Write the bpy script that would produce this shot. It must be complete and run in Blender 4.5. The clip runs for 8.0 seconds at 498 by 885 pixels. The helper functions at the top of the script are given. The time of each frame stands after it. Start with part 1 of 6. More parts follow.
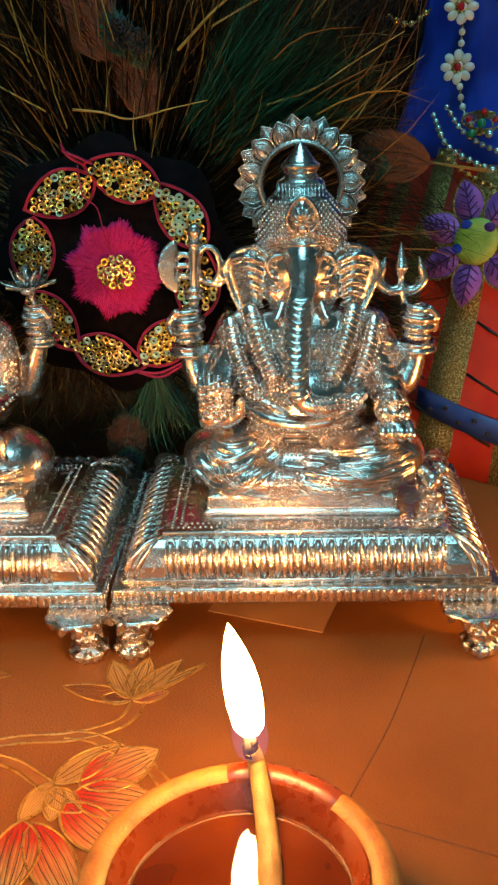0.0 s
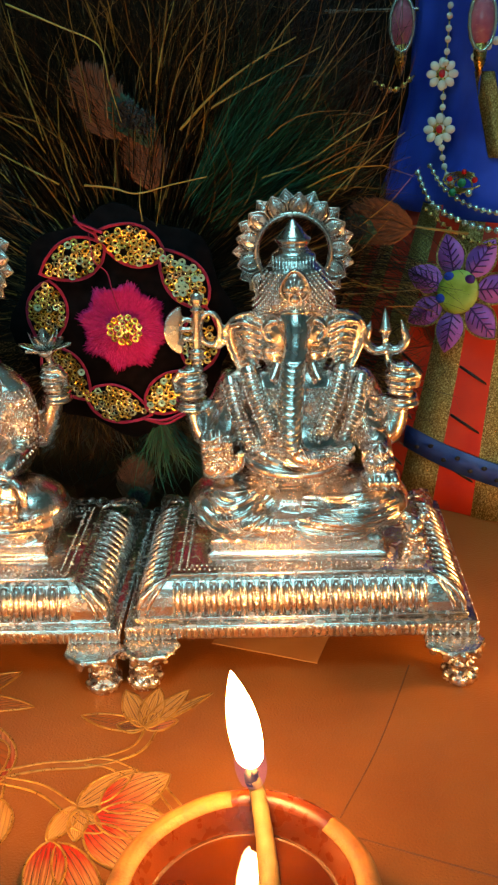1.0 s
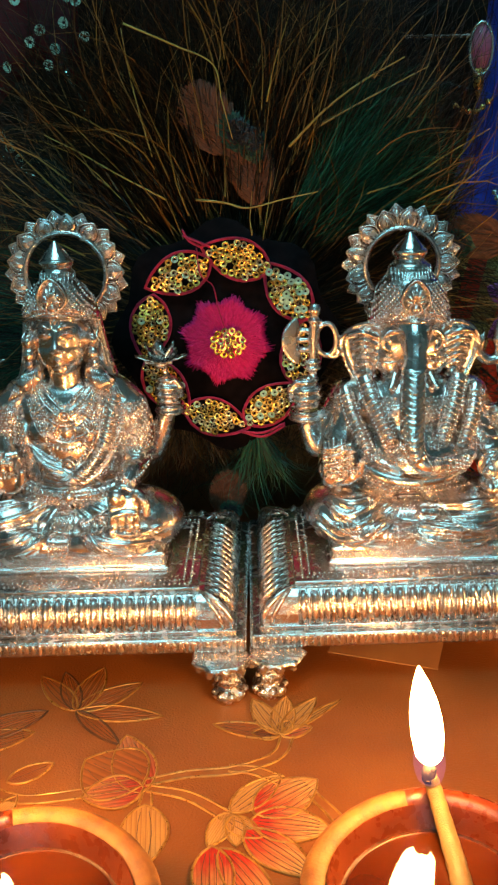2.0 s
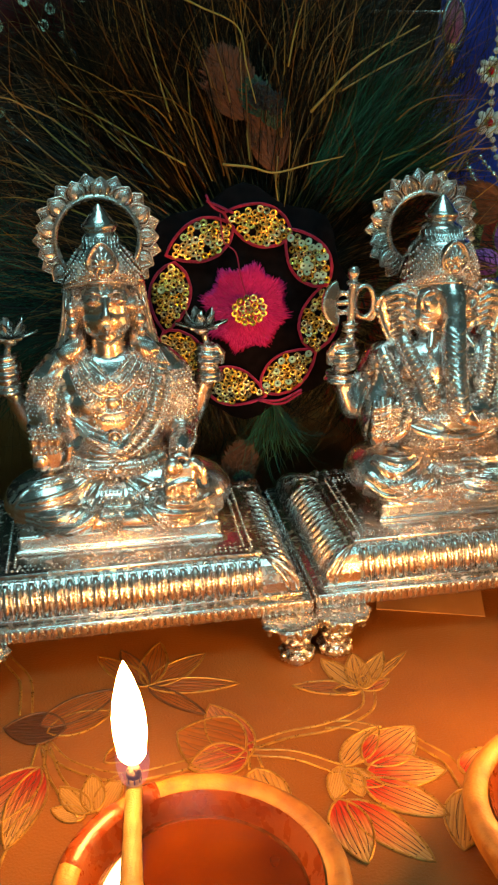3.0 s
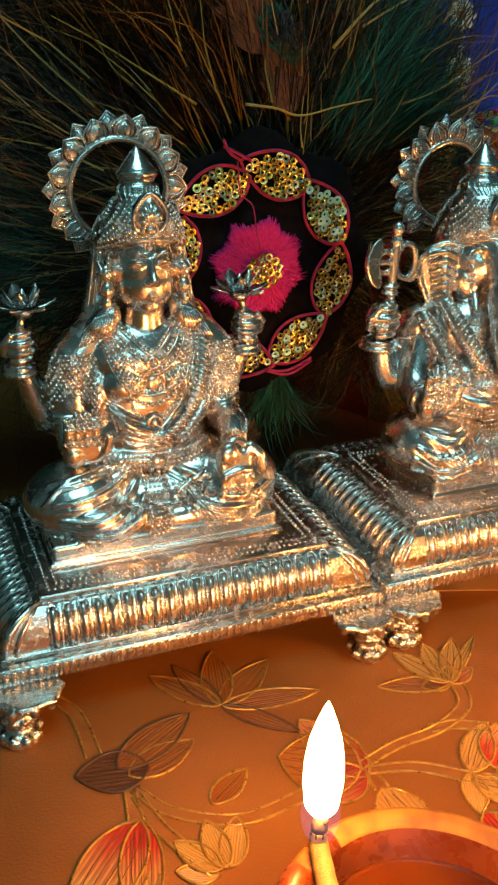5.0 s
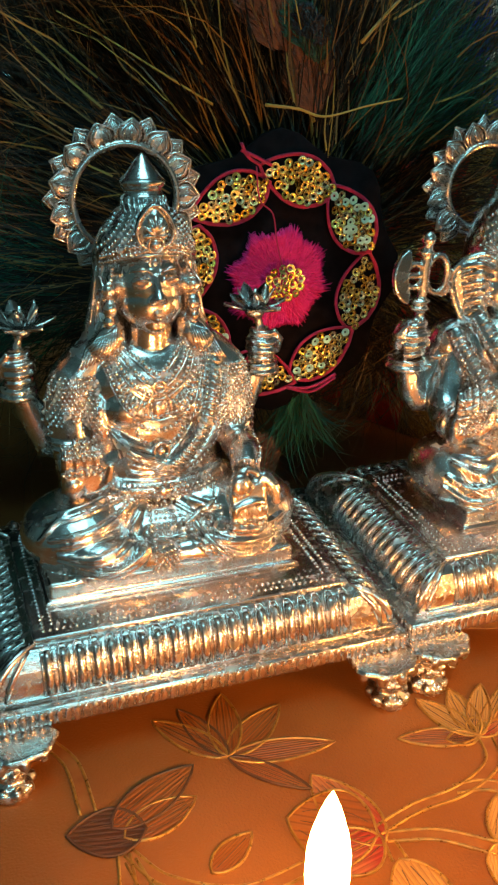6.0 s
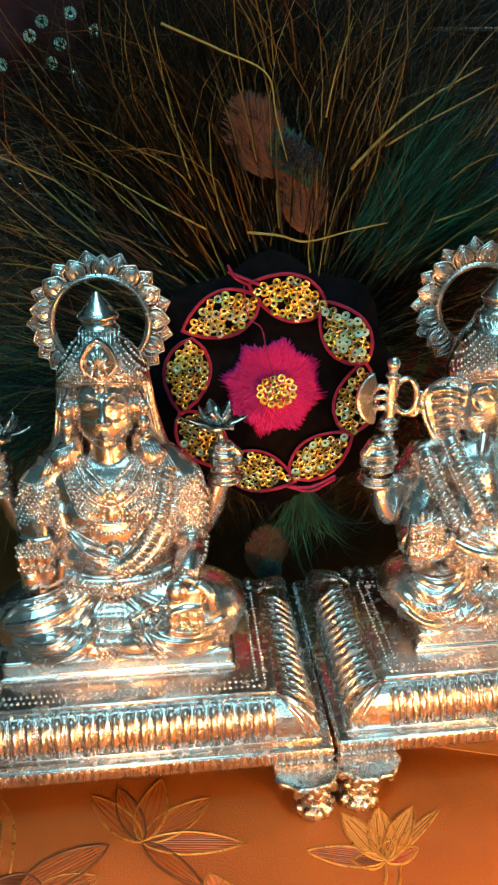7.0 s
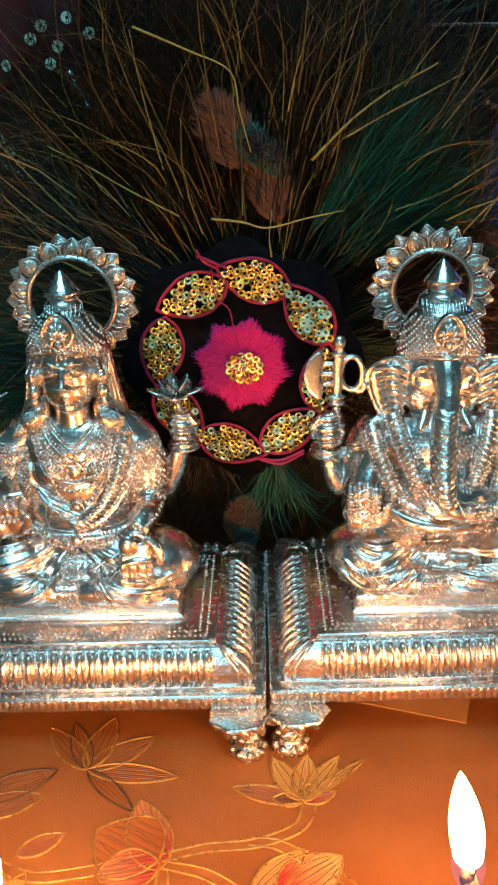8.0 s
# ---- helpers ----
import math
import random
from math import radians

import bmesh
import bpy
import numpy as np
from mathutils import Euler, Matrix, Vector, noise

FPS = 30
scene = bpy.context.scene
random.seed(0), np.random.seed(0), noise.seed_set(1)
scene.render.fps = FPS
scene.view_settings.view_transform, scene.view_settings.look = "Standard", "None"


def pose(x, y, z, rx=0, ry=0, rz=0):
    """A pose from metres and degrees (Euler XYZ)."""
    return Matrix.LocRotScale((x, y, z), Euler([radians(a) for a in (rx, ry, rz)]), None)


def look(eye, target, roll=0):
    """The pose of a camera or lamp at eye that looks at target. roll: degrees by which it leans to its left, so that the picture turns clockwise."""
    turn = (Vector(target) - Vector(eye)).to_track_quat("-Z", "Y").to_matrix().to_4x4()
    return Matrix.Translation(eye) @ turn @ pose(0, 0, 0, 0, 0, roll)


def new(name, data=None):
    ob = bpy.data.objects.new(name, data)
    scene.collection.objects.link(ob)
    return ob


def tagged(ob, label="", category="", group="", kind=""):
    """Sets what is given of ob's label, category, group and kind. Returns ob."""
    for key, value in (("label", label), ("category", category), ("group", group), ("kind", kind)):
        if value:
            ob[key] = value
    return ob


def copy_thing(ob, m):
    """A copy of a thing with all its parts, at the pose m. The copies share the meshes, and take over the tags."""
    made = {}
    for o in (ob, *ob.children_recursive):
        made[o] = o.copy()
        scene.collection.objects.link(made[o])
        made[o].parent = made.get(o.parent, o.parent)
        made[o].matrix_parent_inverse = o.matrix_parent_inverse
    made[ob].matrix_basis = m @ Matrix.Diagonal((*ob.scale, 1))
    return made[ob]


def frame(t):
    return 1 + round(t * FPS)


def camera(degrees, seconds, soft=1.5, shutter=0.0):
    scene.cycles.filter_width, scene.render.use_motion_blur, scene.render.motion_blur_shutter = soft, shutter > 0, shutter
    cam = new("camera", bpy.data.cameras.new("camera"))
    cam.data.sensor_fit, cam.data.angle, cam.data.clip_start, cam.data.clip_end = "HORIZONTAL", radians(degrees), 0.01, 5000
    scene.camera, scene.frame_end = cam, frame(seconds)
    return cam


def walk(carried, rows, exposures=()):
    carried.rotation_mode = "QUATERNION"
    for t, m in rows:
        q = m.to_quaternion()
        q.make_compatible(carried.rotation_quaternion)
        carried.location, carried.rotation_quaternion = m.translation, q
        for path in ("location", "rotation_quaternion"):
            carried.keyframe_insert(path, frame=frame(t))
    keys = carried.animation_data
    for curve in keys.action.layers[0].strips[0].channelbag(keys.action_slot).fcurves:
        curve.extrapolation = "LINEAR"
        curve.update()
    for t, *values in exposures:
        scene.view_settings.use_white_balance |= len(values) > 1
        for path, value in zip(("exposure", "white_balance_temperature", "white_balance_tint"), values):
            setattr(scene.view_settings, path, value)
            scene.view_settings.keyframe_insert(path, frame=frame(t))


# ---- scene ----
cam = camera(30.2, 8.0, soft=2.2)
EXPOSURES = [(0, -0.1, 7200, 11), (1.0, 0.0, 7800, 11), (2.0, 0.0, 7200, 11), (3.5, -0.05, 8800, 11), (4.2, -0.1, 8800, 11), (5.5, -0.02, 7600, 11), (6.5, 0.17, 7500, 13), (7.2, 0.36, 7200, 17), (8.0, 0.36, 6850, 15)]
PATH = [
    (0, (0.016, 0.001, 0.154), (-0.101, 1.826, -0.657), -2.0),
    (0.5, (0.026, -0.005, 0.158), (-0.103, 1.818, -0.655), -2.3),
    (1, (0.018, -0.016, 0.178), (-0.099, 1.808, -0.634), -2.5),
    (1.5, (-0.006, -0.021, 0.181), (-0.107, 1.811, -0.615), -2.5),
    (2, (-0.027, -0.023, 0.174), (-0.085, 1.831, -0.575), -2.2),
    (2.2, (-0.038, -0.021, 0.168), (-0.059, 1.841, -0.562), -2.0),
    (3.3, (-0.108, -0.021, 0.167), (0.296, 1.77, -0.626), -0.2),
    (3.5, (-0.115, -0.015, 0.168), (0.346, 1.757, -0.638), 0.2),
    (4, (-0.137, 0.006, 0.163), (0.459, 1.719, -0.68), 1.9),
    (4.2, (-0.143, 0.016, 0.161), (0.501, 1.701, -0.703), 2.4),
    (5.3, (-0.156, 0.037, 0.159), (0.58, 1.692, -0.689), 2.5),
    (5.5, (-0.156, 0.044, 0.157), (0.604, 1.683, -0.702), 2.9),
    (6, (-0.142, 0.046, 0.161), (0.484, 1.733, -0.712), 1.8),
    (6.5, (-0.112, 0.033, 0.171), (0.269, 1.801, -0.684), 0.2),
    (7, (-0.073, 0.027, 0.191), (0.076, 1.834, -0.652), -1.1),
    (7.5, (-0.045, 0.021, 0.185), (-0.044, 1.84, -0.647), -1.8),
    (8, (-0.032, 0.004, 0.192), (-0.097, 1.814, -0.655), -2.2),
]
walk(cam, [(t, look(eye, target, roll)) for t, eye, target, roll in PATH], EXPOSURES)

# ---- world, lamps and exposure ----
world = bpy.data.worlds.new("world")
scene.world = world
world.use_nodes = True
world.node_tree.nodes["Background"].inputs[0].default_value = (0.02, 0.03, 0.04, 1)
world.node_tree.nodes["Background"].inputs[1].default_value = 0.2
FLAME_GLOW, PANEL_GLOW, ADDED_GLOW = 208.0, 7.6, 6.4


# ---- materials ----
def shader(name, colour, rough=0.5, metal=0.0, **more):
    m = bpy.data.materials.new(name)
    m.use_nodes = True
    b = m.node_tree.nodes["Principled BSDF"]
    b.inputs["Base Color"].default_value = (*colour, 1)
    b.inputs["Roughness"].default_value = rough
    b.inputs["Metallic"].default_value = metal
    for key, value in more.items():
        b.inputs[key.replace("_", " ")].default_value = value
    return m, m.node_tree, b


def node(tree, kind, **values):
    n = tree.nodes.new(kind)
    for key, value in values.items():
        n.inputs[key.replace("_", " ")].default_value = value
    return n


def ramp(tree, source, stops):
    r = tree.nodes.new("ShaderNodeValToRGB")
    while len(r.color_ramp.elements) < len(stops):
        r.color_ramp.elements.new(0.5)
    for e, (p, c) in zip(r.color_ramp.elements, stops):
        e.position, e.color = p, (*c, 1)
    tree.links.new(source, r.inputs[0])
    return r.outputs[0]


def coords(tree, kind="Object"):
    return tree.nodes.new("ShaderNodeTexCoord").outputs[kind]


def noise_of(tree, scale, detail=3.0, kind="Object", rough=0.5):
    n = node(tree, "ShaderNodeTexNoise", Scale=scale, Detail=min(detail, 3.0), Roughness=rough)
    tree.links.new(coords(tree, kind), n.inputs["Vector"])
    return n.outputs["Fac"]


def bump(tree, b, height, strength=0.3, distance=0.0005):
    n = node(tree, "ShaderNodeBump", Strength=strength, Distance=distance)
    tree.links.new(height, n.inputs["Height"])
    tree.links.new(n.outputs[0], b.inputs["Normal"])


def mottled(name, stops, scale, rough=(0.4, 0.6), metal=0.0, relief=0.2, fine=2500.0, depth=0.0003, **more):
    """A surface with large-scale mottling in colour and fine relief."""
    m, tree, b = shader(name, stops[0][1], rough[0], metal, **more)
    big = noise_of(tree, scale, 5.0)
    tree.links.new(ramp(tree, big, stops), b.inputs["Base Color"])
    tree.links.new(ramp(tree, noise_of(tree, scale * 4, 3.0), [(0.3, (rough[0],) * 3), (0.7, (rough[1],) * 3)]), b.inputs["Roughness"])
    if relief:
        bump(tree, b, noise_of(tree, fine, 2.0), relief, depth)
    return m


def varied(name, stops, rough=0.5, metal=0.0, source="Random", **more):
    """A colour of its own for each object (Random) or each loose piece (Island)."""
    m, tree, b = shader(name, stops[0][1], rough, metal, **more)
    if source == "Random":
        out = tree.nodes.new("ShaderNodeObjectInfo").outputs["Random"]
    else:
        out = tree.nodes.new("ShaderNodeNewGeometry").outputs["Random Per Island"]
    tree.links.new(ramp(tree, out, stops), b.inputs["Base Color"])
    return m


def glowing(name, colour, strength):
    m = bpy.data.materials.new(name)
    m.use_nodes = True
    t = m.node_tree
    t.nodes.remove(t.nodes["Principled BSDF"])
    e = node(t, "ShaderNodeEmission", Strength=strength)
    e.inputs["Color"].default_value = (*colour, 1)
    t.links.new(e.outputs[0], t.nodes["Material Output"].inputs["Surface"])
    return m


SILVER = mottled("polished_silver", [(0.3, (0.66, 0.607, 0.585)), (0.7, (0.80, 0.745, 0.72))], 90.0, (0.22, 0.29), 1.0, 0.22, 1500.0, 0.0002)
WORN_SILVER = mottled("worn_silver", [(0.3, (0.54, 0.50, 0.475)), (0.7, (0.78, 0.735, 0.705))], 120.0, (0.20, 0.30), 1.0, 0.3, 1500.0, 0.0003)
LAMINATE = mottled("copper_laminate", [(0.25, (0.24, 0.075, 0.020)), (0.5, (0.31, 0.102, 0.027)), (0.8, (0.38, 0.135, 0.038))], 26.0, (0.28, 0.40), 0.2, 0.55, 1500.0, 0.0004)
GOLD_LINE = mottled("gold_foil_line", [(0.3, (0.28, 0.12, 0.028)), (0.7, (0.56, 0.30, 0.08))], 300.0, (0.25, 0.4), 0.5)
DARK_LINE = mottled("brown_ink_line", [(0.3, (0.06, 0.022, 0.010)), (0.7, (0.12, 0.045, 0.02))], 200.0)
STEM_FILL = mottled("stem_print", [(0.3, (0.28, 0.085, 0.022)), (0.7, (0.38, 0.14, 0.04))], 200.0, (0.3, 0.45), 0.2)
CLAY = mottled("terracotta", [(0.3, (0.20, 0.062, 0.014)), (0.5, (0.33, 0.120, 0.026)), (0.75, (0.42, 0.175, 0.040))], 190.0, (0.5, 0.75), 0.0, 0.4, 1200.0, 0.0004)
RED_PAINT = mottled("red_lacquer", [(0.3, (0.11, 0.018, 0.007)), (0.7, (0.20, 0.040, 0.011))], 90.0, (0.2, 0.4))
WICK = mottled("oiled_cotton", [(0.3, (0.26, 0.15, 0.045)), (0.7, (0.38, 0.25, 0.09))], 260.0, (0.4, 0.7), 0.0, 0.6, 3000.0, 0.0003)
CHAR = mottled("charred_cotton", [(0.3, (0.02, 0.016, 0.014)), (0.7, (0.08, 0.05, 0.04))], 700.0, (0.7, 0.9))
OIL, oil_tree, oil_b = shader("lamp_oil", (0.30, 0.075, 0.012), 0.03, 0.0, IOR=1.47, Coat_Weight=1.0, Coat_Roughness=0.02)
tree_mix = ramp(oil_tree, noise_of(oil_tree, 45.0, 2.0), [(0.3, (0.06, 0.009, 0.003)), (0.7, (0.13, 0.026, 0.005))])
oil_tree.links.new(tree_mix, oil_b.inputs["Base Color"])
FLAME = glowing("flame_glow", (1.0, 0.46, 0.14), FLAME_GLOW)
FLAME_BASE = bpy.data.materials.new("blue_flame_base")
FLAME_BASE.use_nodes = True
ft = FLAME_BASE.node_tree
ft.nodes.remove(ft.nodes["Principled BSDF"])
fe, fm = node(ft, "ShaderNodeEmission", Strength=0.07), node(ft, "ShaderNodeAddShader")
fe.inputs["Color"].default_value = (0.28, 0.26, 1.0, 1)
ft.links.new(fe.outputs[0], fm.inputs[0])
ft.links.new(node(ft, "ShaderNodeBsdfTransparent").outputs[0], fm.inputs[1])
ft.links.new(fm.outputs[0], ft.nodes["Material Output"].inputs["Surface"])
PANEL = glowing("cool_panel", (0.26, 0.80, 1.0), PANEL_GLOW)
COOL_GLOW = glowing("added_cool_glow", (0.22, 0.78, 1.0), ADDED_GLOW)
VELVET = mottled("black_velvet", [(0.3, (0.004, 0.003, 0.004)), (0.7, (0.012, 0.008, 0.010))], 300.0, (0.8, 0.95), 0.0, 0.4, 4000.0, 0.0004, Specular_IOR_Level=0.08)
PINK_FUR = varied("magenta_fur", [(0.0, (0.66, 0.006, 0.17)), (0.5, (0.76, 0.010, 0.21)), (1.0, (0.82, 0.02, 0.25))], 0.6, source="Island")
CORD = mottled("crimson_cord", [(0.3, (0.34, 0.008, 0.055)), (0.7, (0.58, 0.02, 0.11))], 700.0, (0.5, 0.7), 0.0, 0.6, 3500.0, 0.0003)
SEQUIN = varied("gold_sequin", [(0.0, (0.48, 0.28, 0.05)), (0.4, (0.68, 0.46, 0.12)), (0.7, (0.86, 0.66, 0.24)), (0.85, (0.60, 0.56, 0.36)), (1.0, (0.36, 0.34, 0.22))], 0.24, 0.9)
# true mint on the maroon cloth; on the ornament it paints cool reflections
MINT_SEQUIN = varied("mint_sequin", [(0.0, (0.40, 0.78, 0.66)), (1.0, (0.60, 0.90, 0.80))], 0.3, 0.2)
# the few lightest barbs carry warm glints as colour
BARB = varied("brown_barb", [(0.0, (0.006, 0.004, 0.003)), (0.68, (0.020, 0.011, 0.006)), (0.90, (0.11, 0.052, 0.020)), (1.0, (0.42, 0.23, 0.08))], 0.5, 0.0, "Island", Specular_IOR_Level=0.35)
GREEN_BARB = varied("green_barb", [(0.0, (0.006, 0.026, 0.018)), (0.7, (0.014, 0.10, 0.062)), (1.0, (0.035, 0.22, 0.13))], 0.45, 0.1, "Island", Specular_IOR_Level=0.3)
QUILL = varied("straw_quill", [(0.0, (0.26, 0.15, 0.04)), (1.0, (0.46, 0.32, 0.07))], 0.4, 0.0)
# lighter strands, with golden flame glints painted into their bright tones
STRAW_GLINT = varied("straw_glint_barb", [(0.0, (0.15, 0.058, 0.018)), (0.6, (0.28, 0.12, 0.030)), (1.0, (0.46, 0.26, 0.055))], 0.45, 0.0, "Island", Specular_IOR_Level=0.3)
EYE_BRONZE = varied("bronze_eye", [(0.0, (0.095, 0.028, 0.012)), (1.0, (0.17, 0.052, 0.022))], 0.55, 0.1, "Island")
EYE_GREEN = varied("green_eye", [(0.0, (0.004, 0.03, 0.020)), (1.0, (0.010, 0.085, 0.05))], 0.5, 0.0, "Island")
EYE_BLUE = varied("blue_black_eye", [(0.0, (0.003, 0.004, 0.008)), (1.0, (0.005, 0.010, 0.022))], 0.6, 0.0, "Island")
SATIN = mottled("blue_satin", [(0.3, (0.008, 0.032, 0.38)), (0.7, (0.022, 0.085, 0.66))], 60.0, (0.3, 0.45), 0.0, 0.3, 2200.0, 0.0002)
RED_CLOTH = mottled("red_cloth", [(0.3, (0.58, 0.022, 0.012)), (0.7, (0.74, 0.055, 0.02))], 70.0, (0.5, 0.7), 0.0, 0.4, 2500.0, 0.0003)
GLITTER = mottled("gold_glitter", [(0.35, (0.22, 0.13, 0.035)), (0.55, (0.48, 0.34, 0.12)), (0.7, (0.85, 0.68, 0.32))], 1600.0, (0.2, 0.5), 0.8, 1.0, 1900.0, 0.0006)
PURPLE = mottled("purple_cloth", [(0.3, (0.36, 0.085, 0.50)), (0.7, (0.56, 0.18, 0.68))], 150.0, (0.5, 0.7))
VIOLET = mottled("dark_violet_thread", [(0.3, (0.06, 0.006, 0.12)), (0.7, (0.10, 0.012, 0.20))], 400.0)
LIME = mottled("lime_cloth", [(0.3, (0.26, 0.36, 0.03)), (0.7, (0.50, 0.58, 0.12))], 160.0)
BLUE_RIBBON = mottled("blue_ribbon", [(0.3, (0.015, 0.04, 0.20)), (0.7, (0.04, 0.09, 0.34))], 160.0)
BLACK = mottled("black_thread", [(0.3, (0.006, 0.006, 0.008)), (0.7, (0.016, 0.014, 0.018))], 300.0)
PEARL, _, _ = shader("pearl", (0.72, 0.70, 0.62), 0.18, 0.0, Coat_Weight=0.6)
CRYSTAL, _, _ = shader("rhinestone", (0.62, 0.80, 0.76), 0.06, 0.75)
RUBY, _, _ = shader("ruby_stone", (0.60, 0.010, 0.015), 0.08, 0.0, Coat_Weight=1.0)
EMERALD, _, _ = shader("emerald_stone", (0.006, 0.20, 0.09), 0.08, 0.0, Coat_Weight=1.0)
GOLD = mottled("gold_metal", [(0.3, (0.60, 0.34, 0.09)), (0.7, (0.82, 0.56, 0.20))], 200.0, (0.2, 0.35), 1.0)
MAUVE = mottled("mauve_enamel", [(0.3, (0.30, 0.08, 0.16)), (0.7, (0.48, 0.18, 0.26))], 160.0, (0.15, 0.3))
MAROON = mottled("maroon_cloth", [(0.3, (0.055, 0.004, 0.008)), (0.7, (0.11, 0.008, 0.014))], 60.0, (0.7, 0.9))
CARD = mottled("tan_card", [(0.3, (0.42, 0.20, 0.085)), (0.7, (0.50, 0.26, 0.12))], 80.0, (0.4, 0.6))
WALL = mottled("pale_grey_paint", [(0.3, (0.34, 0.35, 0.33)), (0.7, (0.39, 0.40, 0.38))], 3.0, (0.6, 0.8), 0.0, 0.2, 60.0, 0.002)
CEILING = mottled("ceiling_paint", [(0.3, (0.52, 0.52, 0.50)), (0.7, (0.58, 0.58, 0.56))], 3.0, (0.6, 0.8), 0.0, 0.2, 60.0, 0.002)
FLOOR = mottled("grey_floor", [(0.3, (0.12, 0.11, 0.10)), (0.7, (0.18, 0.165, 0.15))], 5.0, (0.4, 0.6))
# near-black of the added backdrop; darkness behind the altar put into colour
BACKDROP_DARK = mottled("backdrop_dark", [(0.3, (0.010, 0.007, 0.007)), (0.7, (0.022, 0.014, 0.013))], 20.0, (0.8, 0.95), 0.0, 0.5, 900.0, 0.0008)
DARK_WOOD = mottled("dark_wood", [(0.3, (0.08, 0.035, 0.016)), (0.7, (0.14, 0.065, 0.03))], 20.0)


def petal_print(name, base, tip, ink):
    """A printed petal: colour runs from its foot to its tip, with fine ribs along it."""
    m, tree, b = shader(name, base, 0.32, 0.15)
    sep = node(tree, "ShaderNodeSeparateXYZ")
    tree.links.new(coords(tree, "Generated"), sep.inputs[0])
    add = node(tree, "ShaderNodeMath")
    add.operation = "MULTIPLY_ADD"
    tree.links.new(noise_of(tree, 5.0, 3.0, "Generated"), add.inputs[0])
    add.inputs[1].default_value = 0.5
    tree.links.new(sep.outputs[0], add.inputs[2])
    colour = ramp(tree, add.outputs[0], [(0.45, base), (1.0, tip)])
    rib = node(tree, "ShaderNodeMath")
    rib.operation = "SINE"
    mul = node(tree, "ShaderNodeMath")
    mul.operation = "MULTIPLY"
    mul.inputs[1].default_value = 62.0
    tree.links.new(sep.outputs[1], mul.inputs[0])
    tree.links.new(mul.outputs[0], rib.inputs[0])
    mix = node(tree, "ShaderNodeMix")
    mix.data_type = "RGBA"
    tree.links.new(ramp(tree, rib.outputs[0], [(0.55, (0, 0, 0)), (0.95, (0.55, 0.55, 0.55))]), mix.inputs[0])
    tree.links.new(colour, mix.inputs[6])
    mix.inputs[7].default_value = (*ink, 1)
    tree.links.new(mix.outputs[2], b.inputs["Base Color"])
    bump(tree, b, rib.outputs[0], 0.4, 0.0002)
    return m


RED_PETAL = petal_print("red_petal_print", (0.50, 0.030, 0.022), (0.62, 0.33, 0.12), (0.30, 0.05, 0.02))
CREAM_PETAL = petal_print("cream_petal_print", (0.50, 0.24, 0.075), (0.58, 0.31, 0.10), (0.28, 0.10, 0.03))
PALE_PETAL = petal_print("pale_petal_print", (0.31, 0.082, 0.018), (0.36, 0.11, 0.026), (0.16, 0.045, 0.012))
BROWN_PETAL = petal_print("brown_petal_print", (0.085, 0.026, 0.010), (0.13, 0.042, 0.014), (0.05, 0.016, 0.008))
BUD_PETAL = petal_print("bud_petal_print", (0.38, 0.040, 0.025), (0.48, 0.17, 0.07), (0.22, 0.03, 0.015))


